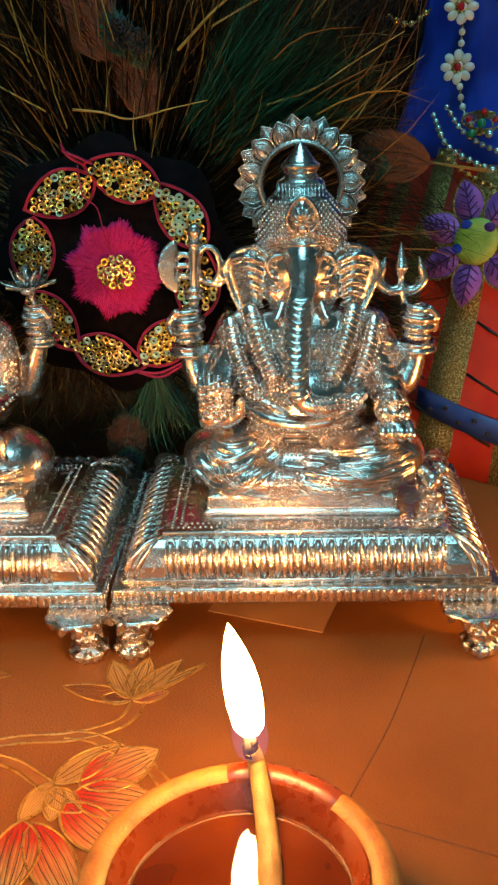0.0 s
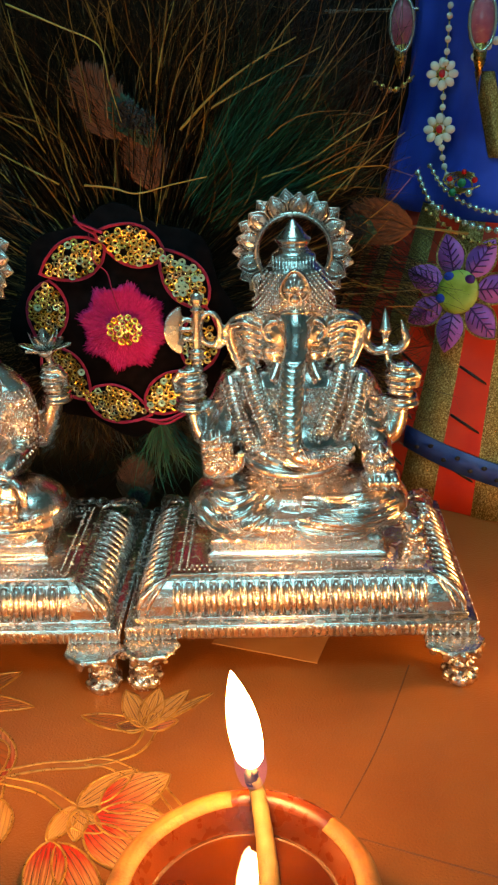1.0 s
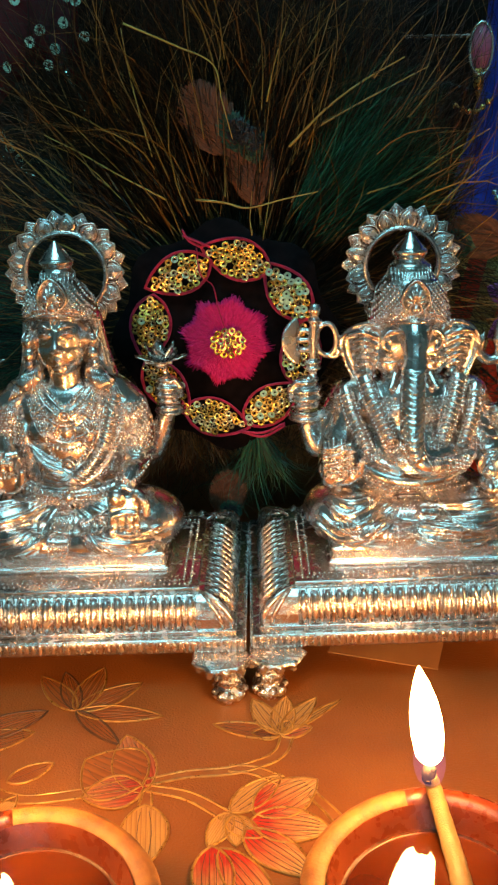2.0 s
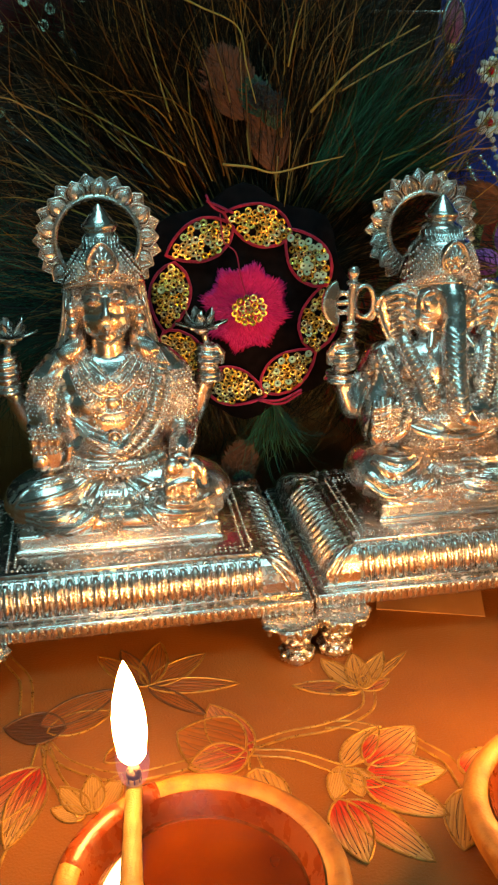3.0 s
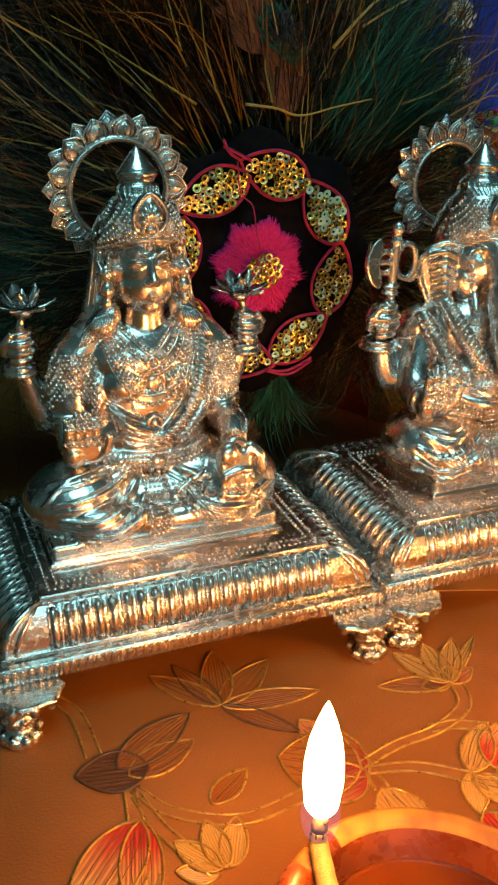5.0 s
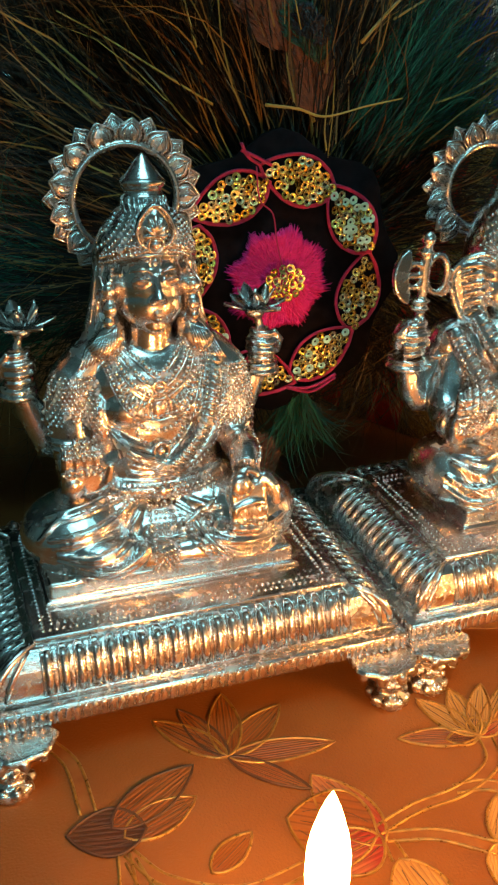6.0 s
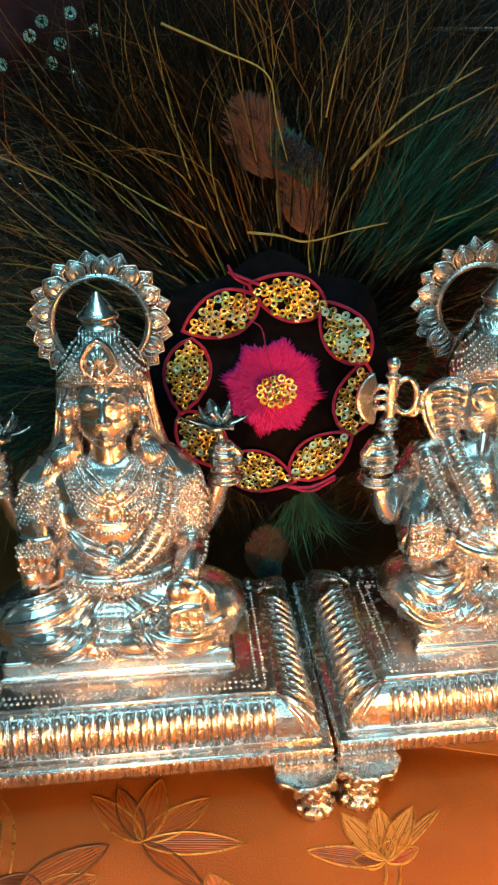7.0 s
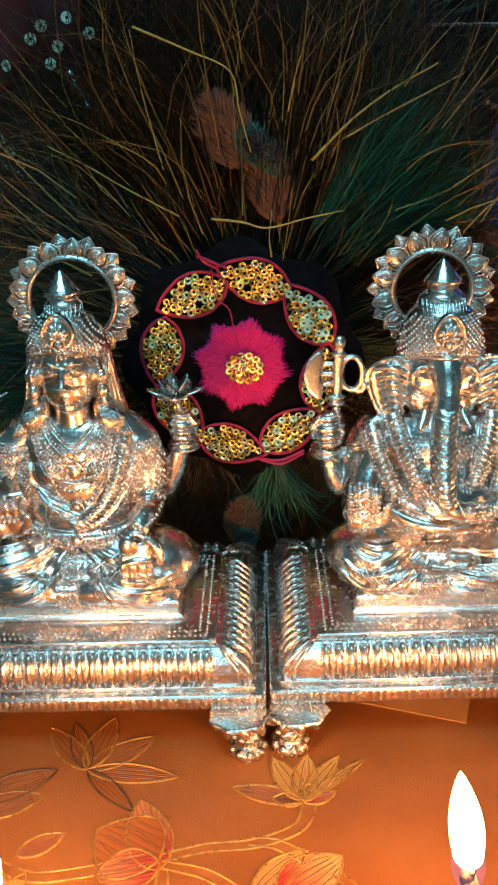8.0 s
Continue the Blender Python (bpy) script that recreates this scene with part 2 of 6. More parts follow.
# ---- shapes ----
class Shape:
    """Vertices and faces of one mesh, gathered piece by piece."""

    def __init__(self):
        self.v, self.f = [], []

    def add(self, verts, faces):
        k = len(self.v)
        self.v.extend(tuple(p) for p in verts)
        self.f.extend(tuple(i + k for i in face) for face in faces)
        return self

    def ball(self, c, r, turn=None, n=20, rings=14):
        r = (r, r, r) if isinstance(r, (int, float)) else r
        c, verts = Vector(c), []
        for j in range(1, rings):
            a = math.pi * j / rings
            for i in range(n):
                b = 2 * math.pi * i / n
                verts.append(Vector((r[0] * math.sin(a) * math.cos(b), r[1] * math.sin(a) * math.sin(b), r[2] * math.cos(a))))
        verts += [Vector((0, 0, r[2])), Vector((0, 0, -r[2]))]
        if turn:
            e = Euler([radians(q) for q in turn]).to_matrix()
            verts = [e @ p for p in verts]
        top, bot = len(verts) - 2, len(verts) - 1
        faces = [(top, i, (i + 1) % n) for i in range(n)]
        faces += [(j * n + i, j * n + n + i, j * n + n + (i + 1) % n, j * n + (i + 1) % n) for j in range(rings - 2) for i in range(n)]
        last = (rings - 2) * n
        faces += [(last + (i + 1) % n, last + i, bot) for i in range(n)]
        return self.add([c + p for p in verts], faces)

    def tube(self, pts, r, n=8, closed=False, ribs=0, deep=0.1):
        pts = [Vector(p) for p in pts]
        rs = [r] * len(pts) if isinstance(r, (int, float)) else list(r)
        verts, side = [], None
        for i, p in enumerate(pts):
            a = pts[i - 1] if i or closed else p
            b = pts[(i + 1) % len(pts)] if i + 1 < len(pts) or closed else p
            d = (b - a).normalized()
            if side is None:
                side = d.orthogonal().normalized()
            side = (side - d * side.dot(d))
            side = side.normalized() if side.length > 1e-9 else d.orthogonal().normalized()
            up = d.cross(side)
            verts += [p + rs[i] * (1 + (deep * math.cos(2 * math.pi * k * ribs / n) if ribs else 0)) * (math.cos(2 * math.pi * k / n) * side + math.sin(2 * math.pi * k / n) * up) for k in range(n)]
        m = len(pts)
        faces = [(i % m * n + k, i % m * n + (k + 1) % n, (i + 1) % m * n + (k + 1) % n, (i + 1) % m * n + k) for i in range(m if closed else m - 1) for k in range(n)]
        if not closed:
            faces += [tuple(reversed(range(n))), tuple(range((m - 1) * n, m * n))]
        return self.add(verts, faces)

    def lathe(self, profile, c=(0, 0, 0), n=32, wobble=None):
        """Profile of (radius, z), turned round the vertical through c."""
        verts = []
        for j, (r, z) in enumerate(profile):
            for i in range(n):
                a = 2 * math.pi * i / n
                q = r * (wobble(a, z) if wobble else 1)
                verts.append((c[0] + q * math.cos(a), c[1] + q * math.sin(a), c[2] + z))
        m = len(profile)
        faces = [(j * n + i, j * n + (i + 1) % n, j * n + n + (i + 1) % n, j * n + n + i) for j in range(m - 1) for i in range(n)]
        faces += [tuple(reversed(range(n))), tuple(range((m - 1) * n, m * n))]
        return self.add(verts, faces)

    def box(self, lo, hi, bevel=0.0):
        bm = bmesh.new()
        bmesh.ops.create_cube(bm, size=1.0)
        for q in bm.verts:
            q.co = Vector([lo[i] + (q.co[i] + 0.5) * (hi[i] - lo[i]) for i in range(3)])
        if bevel:
            bmesh.ops.bevel(bm, geom=bm.edges[:], offset=bevel, segments=2, affect="EDGES", profile=0.5)
        bm.verts.index_update()
        self.add([q.co.copy() for q in bm.verts], [[q.index for q in f.verts] for f in bm.faces])
        bm.free()
        return self

    def sheet(self, outline, z0, z1):
        """A flat piece with that outline, from height z0 to z1."""
        n = len(outline)
        verts = [(x, y, z0) for x, y in outline] + [(x, y, z1) for x, y in outline]
        faces = [tuple(range(n, 2 * n)), tuple(reversed(range(n)))] + [(i, (i + 1) % n, n + (i + 1) % n, n + i) for i in range(n)]
        return self.add(verts, faces)

    def move(self, m):
        self.v = [tuple(m @ Vector(p)) for p in self.v]
        return self

    def mesh(self, name, material, smooth=True):
        me = bpy.data.meshes.new(name)
        me.from_pydata(self.v, [], self.f)
        if smooth:
            me.polygons.foreach_set("use_smooth", [True] * len(me.polygons))
        me.materials.append(material)
        me.update()
        return me


def part(name, shape, material, parent=None, label="", smooth=True, at=None):
    data = shape.mesh(name, material, smooth) if isinstance(shape, Shape) else shape
    ob = new(name, data)
    if parent:
        ob.parent = parent
    if at is not None:
        ob.matrix_basis = at
    return tagged(ob, label)


def thing(name, label, category, at=None, group="", kind=""):
    ob = new(name)
    ob.empty_display_size = 0.01
    if at is not None:
        ob.matrix_basis = at
    return tagged(ob, label, category, group, kind)


def smooth_path(pts, n=8):
    """A curve through the points (Catmull-Rom)."""
    p = [Vector(q) for q in pts]
    p = [2 * p[0] - p[1]] + p + [2 * p[-1] - p[-2]]
    out = []
    for i in range(1, len(p) - 2):
        for k in range(n):
            t = k / n
            a, b, c, d = p[i - 1], p[i], p[i + 1], p[i + 2]
            out.append(0.5 * (2 * b + (c - a) * t + (2 * a - 5 * b + 4 * c - d) * t * t + (3 * b - a - 3 * c + d) * t ** 3))
    out.append(p[-2])
    return out


def almond(length, width, n=9):
    """A petal's outline from its foot at the origin along x."""
    up = [(length * i / n, width / 2 * math.sin(math.pi * (i / n) ** 0.85) ** 0.8) for i in range(n + 1)]
    return up + [(x, -y) for x, y in reversed(up[1:-1])]


# ---- the room ----
def slab(name, lo, hi, material):
    return tagged(part(name, Shape().box(lo, hi), material, smooth=False), kind="structure")


slab("floor", (-1.6, -1.8, -0.80), (1.6, 1.0, -0.75), FLOOR)
slab("ceiling", (-1.7, -1.9, 1.60), (1.7, 1.1, 1.65), CEILING)
slab("wall_south", (-1.6, -1.85, -0.75), (1.6, -1.80, 1.60), WALL)
slab("wall_north", (-1.6, 1.00, -0.75), (1.6, 1.05, 1.60), WALL)
slab("wall_west", (-1.65, -1.85, -0.75), (-1.60, 1.05, 1.60), WALL)
slab("wall_east", (1.60, -1.85, -0.75), (1.65, 1.05, 1.60), WALL)

panel = thing("ceiling_light", "cool white ceiling panel light in a thin frame", "lamp", pose(-0.1, -0.25, 1.60))
part("frame", Shape().box((-0.43, -0.33, -0.03), (0.43, 0.33, 0.0), 0.004), WORN_SILVER, panel, smooth=False)
part("diffuser", Shape().box((-0.40, -0.30, -0.036), (0.40, 0.30, -0.031)), PANEL, panel, "cool white glowing diffuser", smooth=False)

# unseen light behind the camera, added to put cyan streaks on the silver
cool_light = thing("wall_light", "unseen wide cool light on the wall, added for cyan streaks on the silver", "lamp", pose(-0.1, -1.80, 0.62))
part("housing", Shape().box((-0.66, 0.0, -0.13), (0.66, 0.04, 0.13), 0.004), WORN_SILVER, cool_light, smooth=False)
part("diffuser", Shape().box((-0.64, 0.041, -0.11), (0.64, 0.060, 0.11), 0.006), COOL_GLOW, cool_light, "cool white glowing diffuser", smooth=False)

# added near-black sheet in soft folds, filling the dark depth behind the altar
cloth = Shape()
cols, rows_ = 120, 2
for j in range(rows_):
    for i in range(cols + 1):
        x = -0.75 + 1.5 * i / cols
        cloth.v.append((x, 0.56 + 0.012 * math.sin(x * 46) + 0.006 * math.sin(x * 101 + 1), 0.0 + 0.7 * j))
cloth.f = [(i, i + 1, cols + 2 + i, cols + 1 + i) for i in range(cols)]
curtain = part("curtain", cloth, BACKDROP_DARK)
tagged(curtain, "added near-black backdrop sheet in soft folds, filling the dark behind the altar", "curtain", kind="structure")
thick = curtain.modifiers.new("thickness", "SOLIDIFY")
thick.thickness = 0.002

# ---- the table ----
table = thing("table", "copper-orange laminated table printed with gold and red lotus flowers", "table", pose(0, 0.1, 0))
tabletop = part("tabletop", Shape().box((-0.75, -0.45, -0.03), (0.75, 0.50, 0.0), 0.002), LAMINATE, table, smooth=False)
for sx in (-0.70, 0.70):
    for sy in (-0.40, 0.45):
        part("leg", Shape().box((sx - 0.025, sy - 0.025, -0.75), (sx + 0.025, sy + 0.025, -0.0305), 0.003), DARK_WOOD, table, smooth=False)


def petal_mesh(material):
    s = Shape().sheet(almond(1.0, 1.0, 14), 0.0, 1.0)
    return s.mesh("petal", material, False)


PETALS = {"red": petal_mesh(RED_PETAL), "cream": petal_mesh(CREAM_PETAL), "pale": petal_mesh(PALE_PETAL), "bud": petal_mesh(BUD_PETAL), "brown": petal_mesh(BROWN_PETAL)}
petal_count = [0]


def printed_petal(foot, tip, width, kind="cream", line=GOLD_LINE, veins=0):
    """A petal in low relief on the tabletop, with a raised outline."""
    (x0, y0), (x1, y1) = foot, tip
    length, a = math.hypot(x1 - x0, y1 - y0), math.atan2(y1 - y0, x1 - x0)
    petal_count[0] += 1
    h = 0.00018 + 0.00004 * (petal_count[0] % 6)
    m = Matrix.Translation((x0, y0 - 0.1, 0)) @ Matrix.Rotation(a, 4, "Z")
    part("petal", PETALS[kind], None, tabletop, at=m @ Matrix.Diagonal((length, width, h, 1)))
    edge = [(x * length, y * width, h) for x, y in almond(1.0, 1.0, 14)]
    part("outline", Shape().tube(edge, 0.00038, 5, True), line, tabletop, at=m)
    if veins:
        s = Shape()
        for k in range(veins):
            f = (k + 1) / (veins + 1) - 0.5
            s.tube([(length * q, width * f * 0.9 * math.sin(math.pi * (0.1 + 0.85 * q)), h) for q in (0.12, 0.3, 0.5, 0.7, 0.85)], 0.00012, 4)
        part("vein", s, DARK_LINE, tabletop, at=m)


def printed_stem(pts, width=0.0029):
    """A stem as two raised lines on the tabletop."""
    petal_count[0] += 1
    path = smooth_path([(x, y - 0.1, 0.0001) for x, y in pts], 7)
    for side in (-0.5, 0.5):
        line = []
        for i, p in enumerate(path):
            d = (path[min(i + 1, len(path) - 1)] - path[max(i - 1, 0)]).normalized()
            line.append(p + Vector((-d.y, d.x, 0)) * side * width * (0.8 + 0.4 * i / len(path)))
        part("stem_line", Shape().tube(line, 0.00042, 5), GOLD_LINE, tabletop)
    fill = Shape()
    for i, p in enumerate(path):
        d = (path[min(i + 1, len(path) - 1)] - path[max(i - 1, 0)]).normalized()
        q = Vector((-d.y, d.x, 0)) * 0.42 * width
        up = Vector((0, 0, 0.000025 * (petal_count[0] % 8)))
        fill.v += [tuple(p + q + up), tuple(p - q + up)]
    fill.f = [(2 * i, 2 * i + 1, 2 * i + 3, 2 * i + 2) for i in range(len(path) - 1)]
    part("stem_fill", fill, STEM_FILL, tabletop)


# the large red and gold flower
printed_petal((-0.041, 0.158), (-0.028, 0.171), 0.008, "cream", veins=3)
printed_petal((-0.0350, 0.1575), (-0.0185, 0.1690), 0.0130, "red", veins=5)
printed_petal((-0.0360, 0.1550), (-0.0158, 0.1520), 0.0115, "red", veins=5)
printed_petal((-0.0375, 0.1520), (-0.0205, 0.1375), 0.0100, "red", veins=5)
printed_petal((-0.0450, 0.1470), (-0.0435, 0.1270), 0.0100, "red", veins=4)
printed_petal((-0.041, 0.158), (-0.046, 0.147), 0.006, "cream")
printed_petal((-0.0430, 0.1465), (-0.0285, 0.1250), 0.0095, "red", veins=4)
printed_petal((-0.0420, 0.1560), (-0.0330, 0.1495), 0.0060, "cream", veins=2)
printed_petal((-0.040, 0.157), (-0.039, 0.147), 0.005, "cream")
# the bud beside it and its leaf
printed_petal((-0.0645, 0.168), (-0.0815, 0.178), 0.021, "pale", veins=3)
printed_petal((-0.0640, 0.167), (-0.0800, 0.164), 0.012, "bud", veins=3)
printed_petal((-0.0645, 0.165), (-0.0715, 0.188), 0.012, "bud", veins=3)
printed_petal((-0.063, 0.161), (-0.061, 0.141), 0.012, "cream", veins=2)
# the flower at the feet of the stands
for tip, w, k in (((-0.047, 0.192), 0.006, "pale"), ((-0.036, 0.203), 0.007, "cream"), ((-0.026, 0.204), 0.007, "cream"), ((-0.017, 0.203), 0.006, "cream"), ((-0.010, 0.202), 0.003, "cream"), ((-0.019, 0.190), 0.005, "bud"), ((-0.036, 0.188), 0.005, "bud"), ((-0.025, 0.193), 0.005, "bud")):
    printed_petal((-0.028, 0.187), tip, w, k, veins=2)
# the pale flower under the front of the other stand
for tip, w in (((-0.102, 0.216), 0.007), ((-0.083, 0.220), 0.008), ((-0.070, 0.212), 0.008), ((-0.062, 0.196), 0.007), ((-0.073, 0.184), 0.005), ((-0.095, 0.218), 0.006)):
    printed_petal((-0.088, 0.199), tip, w, "pale", DARK_LINE if w < 0.007 else GOLD_LINE, 3)
# the brown bud with its two leaves
printed_petal((-0.111, 0.185), (-0.1275, 0.188), 0.0125, "brown", DARK_LINE, 5)
printed_petal((-0.118, 0.187), (-0.0965, 0.199), 0.0095, "pale", DARK_LINE, 5)
printed_petal((-0.116, 0.184), (-0.0985, 0.190), 0.0085, "pale", veins=4)
printed_petal((-0.101, 0.170), (-0.090, 0.177), 0.006, "pale", veins=1)
# the drooping red bud and small leaves by the lamp
printed_petal((-0.117, 0.171), (-0.137, 0.150), 0.013, "red", veins=4)
printed_petal((-0.117, 0.171), (-0.124, 0.145), 0.009, "red", veins=3)
printed_petal((-0.105, 0.153), (-0.112, 0.163), 0.006, "cream")
printed_petal((-0.104, 0.153), (-0.104, 0.166), 0.006, "cream")
printed_petal((-0.103, 0.153), (-0.097, 0.165), 0.006, "cream")
printed_petal((-0.106, 0.152), (-0.114, 0.156), 0.005, "cream")
# leaf and flower at the other end of the spray
printed_petal((-0.013, 0.145), (-0.021, 0.127), 0.010, "cream", veins=3)
printed_petal((-0.012, 0.150), (-0.003, 0.158), 0.007, "red", veins=2)
printed_petal((-0.012, 0.148), (0.004, 0.150), 0.007, "red", veins=2)
for run in (
    [(-0.064, 0.169), (-0.053, 0.172), (-0.042, 0.173), (-0.033, 0.176), (-0.028, 0.180), (-0.026, 0.187)],
    [(-0.063, 0.167), (-0.052, 0.164), (-0.042, 0.157)],
    [(-0.042, 0.174), (-0.035, 0.173), (-0.028, 0.169)],
    [(-0.020, 0.164), (-0.014, 0.155), (-0.013, 0.146)],
    [(-0.132, 0.226), (-0.128, 0.218), (-0.123, 0.208), (-0.122, 0.193)],
    [(-0.116, 0.180), (-0.110, 0.171), (-0.097, 0.164), (-0.083, 0.165), (-0.066, 0.169)],
    [(-0.117, 0.180), (-0.118, 0.171)],
    [(-0.116, 0.178), (-0.113, 0.166), (-0.106, 0.153)],
    [(-0.118, 0.157), (-0.125, 0.146), (-0.128, 0.132)],
    [(-0.063, 0.166), (-0.063, 0.161)],
):
    printed_stem(run)
SEAM = mottled("crease", [(0.3, (0.13, 0.035, 0.010)), (0.7, (0.18, 0.052, 0.014))], 300.0)
for run in ([(0.049, 0.215), (0.044, 0.200), (0.036, 0.178), (0.0255, 0.155)], [(0.0265, 0.150), (0.043, 0.144), (0.066, 0.136)]):
    part("crease", Shape().tube(smooth_path([(x, y - 0.1, -0.00012) for x, y in run], 6), 0.00030, 6), SEAM, tabletop)

card = part("paper_card", Shape().sheet([(-0.012, 0.226), (0.021, 0.2155), (0.030, 0.245), (-0.003, 0.256)], 0.0002, 0.0006), CARD, smooth=False)
tagged(card, "thin tan paper card lying on the table under the stand", "card")


def fused(shape, voxel, smooth=4):
    """The shape's pieces melted into one skin."""
    me = shape.mesh("clay_model", SILVER)
    ob = new("clay_model", me)
    r = ob.modifiers.new("fuse", "REMESH")
    r.mode, r.voxel_size, r.use_smooth_shade = "VOXEL", voxel, True
    if smooth:
        s = ob.modifiers.new("smooth", "SMOOTH")
        s.factor, s.iterations = 0.5, smooth
    bpy.context.view_layer.update()
    done = bpy.data.meshes.new_from_object(ob.evaluated_get(bpy.context.evaluated_depsgraph_get()))
    bpy.data.objects.remove(ob)
    out = Shape()
    out.v = [tuple(q.co) for q in done.vertices]
    out.f = [tuple(p.vertices) for p in done.polygons]
    return out


# ---- the silver stands ----
def frame_point(s, lo, hi):
    """A point on the rim of a rectangle, by its share s of the way round."""
    w, d = hi[0] - lo[0], hi[1] - lo[1]
    q = s % 1.0 * 2 * (w + d)
    if q < w:
        return lo[0] + q, lo[1]
    if q < w + d:
        return hi[0], lo[1] + q - w
    if q < 2 * w + d:
        return hi[0] - (q - w - d), hi[1]
    return lo[0], hi[1] - (q - 2 * w - d)


def stand(at):
    """A low silver stand with a fluted sloping rim, on four cast feet. Origin: middle of its front edge, on the table."""
    ob = thing("statue_stand", "polished silver stand with a fluted rim on four cast feet", "stand", at, "silver statue stands")
    lo, hi = (-0.0522, 0.0), (0.0522, 0.077)
    plate = Shape().box((lo[0], lo[1], 0.0135), (hi[0], hi[1], 0.0182), 0.0008)
    plate.box((lo[0] + 0.0025, 0.0025, 0.0182), (hi[0] - 0.0025, hi[1] - 0.0025, 0.0196), 0.0004)
    part("plate", plate, WORN_SILVER, ob)
    teeth = Shape()
    for side, count in ((0, 52), (1, 38), (2, 52), (3, 38)):
        for k in range(count):
            f = (k + 0.5) / count
            x, y = ((lo[0] + f * (hi[0] - lo[0]), lo[1]), (hi[0], f * hi[1]), (lo[0] + f * (hi[0] - lo[0]), hi[1]), (lo[0], f * hi[1]))[side]
            teeth.ball((x, y, 0.0157), (0.00092 if side % 2 == 0 else 0.0004, 0.0004 if side % 2 == 0 else 0.00092, 0.0021), n=8, rings=5)
    part("beaded_edge", teeth, SILVER, ob)
    # sloping rim with round-headed flutes
    a0, a1 = (-0.0486, 0.0035), (0.0486, 0.0725)
    b0, b1 = (-0.0380, 0.0095), (0.0380, 0.0560)
    rim = Shape()
    steps = 5
    for j in range(steps + 1):
        t = j / steps
        u, z = 1 - math.cos(t * math.pi / 2), 0.0196 + 0.0100 * math.sin(t * math.pi / 2)
        c0 = [a0[i] + (b0[i] - a0[i]) * u for i in range(2)]
        c1 = [a1[i] + (b1[i] - a1[i]) * u for i in range(2)]
        rim.v += [(c0[0], c0[1], z), (c1[0], c0[1], z), (c1[0], c1[1], z), (c0[0], c1[1], z)]
    rim.f = [(4 * j + i, 4 * j + (i + 1) % 4, 4 * j + 4 + (i + 1) % 4, 4 * j + 4 + i) for j in range(steps) for i in range(4)]
    rim.f += [(3, 2, 1, 0), tuple(4 * steps + i for i in range(4))]
    part("rim", rim, WORN_SILVER, ob, smooth=False)

    def on_rim(side, f, t, out=0.0):
        u, z = 1 - math.cos(t * math.pi / 2), 0.0196 + 0.0100 * math.sin(t * math.pi / 2)
        c0 = [a0[i] + (b0[i] - a0[i]) * u for i in range(2)]
        c1 = [a1[i] + (b1[i] - a1[i]) * u for i in range(2)]
        n = ((0, -1), (1, 0), (0, 1), (-1, 0))[side]
        fx, fy = b0[0] + f * (b1[0] - b0[0]), b0[1] + f * (b1[1] - b0[1])
        x, y = ((fx, c0[1]), (c1[0], fy), (fx, c1[1]), (c0[0], fy))[side]
        k = math.cos(t * math.pi / 2)
        return Vector((x + n[0] * out * k, y + n[1] * out * k, z + out * (1 - k)))

    for side, count in ((0, 21), (1, 14), (3, 14), (2, 21)):
        for k in range(count):
            f = (k + 0.5) / count
            w = 0.36 / count
            flute = Shape().tube([on_rim(side, f, t, 0.0002) for t in (0.03, 0.2, 0.4, 0.6, 0.74)], [0.0009, 0.0012, 0.0012, 0.0011, 0.0007], 8)
            part("flute", flute, SILVER, ob)
            line = [on_rim(side, f - w, t, 0.0003) for t in (0.0, 0.25, 0.5, 0.7)] + [on_rim(side, f - w * 0.5, 0.86, 0.0003), on_rim(side, f + w * 0.5, 0.86, 0.0003)] + [on_rim(side, f + w, t, 0.0003) for t in (0.7, 0.5, 0.25, 0.0)]
            part("arch", Shape().tube(line, 0.00028, 5), SILVER, ob)
    for sx, (xa, xb) in ((-1, (a0[0], b0[0])), (1, (a1[0], b1[0]))):
        for ya, yb in ((a0[1], b0[1]), (a1[1], b1[1])):
            ridge = []
            for t in (0.0, 0.2, 0.4, 0.6, 0.8, 1.0):
                u = 1 - math.cos(t * math.pi / 2)
                ridge.append((xa + (xb - xa) * u, ya + (yb - ya) * u, 0.0196 + 0.0100 * math.sin(t * math.pi / 2)))
            part("corner_ridge", Shape().tube(ridge, [0.0006, 0.0010, 0.0011, 0.0010, 0.0008, 0.0005], 8), SILVER, ob)
            for side in (0, 1):
                leaf = [tuple(Vector(p) * (1 - q) + Vector((xb if side else p[0], p[1] if side else yb, p[2])) * q) for p, q in zip(ridge[:-1], (0.25, 0.3, 0.35, 0.4, 0.45))]
                part("corner_leaf", Shape().tube(leaf, [0.0005, 0.0008, 0.0008, 0.0007, 0.0004], 7), SILVER, ob)
    top = Shape().box((b0[0] - 0.0006, b0[1] - 0.0006, 0.0290), (b1[0] + 0.0006, b1[1] + 0.0006, 0.0308), 0.0005)
    part("top_plate", top, SILVER, ob)
    cord = Shape()
    for inset, count in ((0.0020, 150), (0.0042, 140)):
        c0, c1 = (b0[0] + inset, b0[1] + inset), (b1[0] - inset, b1[1] - inset)
        for k in range(count):
            x, y = frame_point(k / count, c0, c1)
            cord.ball((x, y, 0.0308), (0.0006, 0.0006, 0.00045), n=6, rings=4)
    part("beaded_border", cord, SILVER, ob)
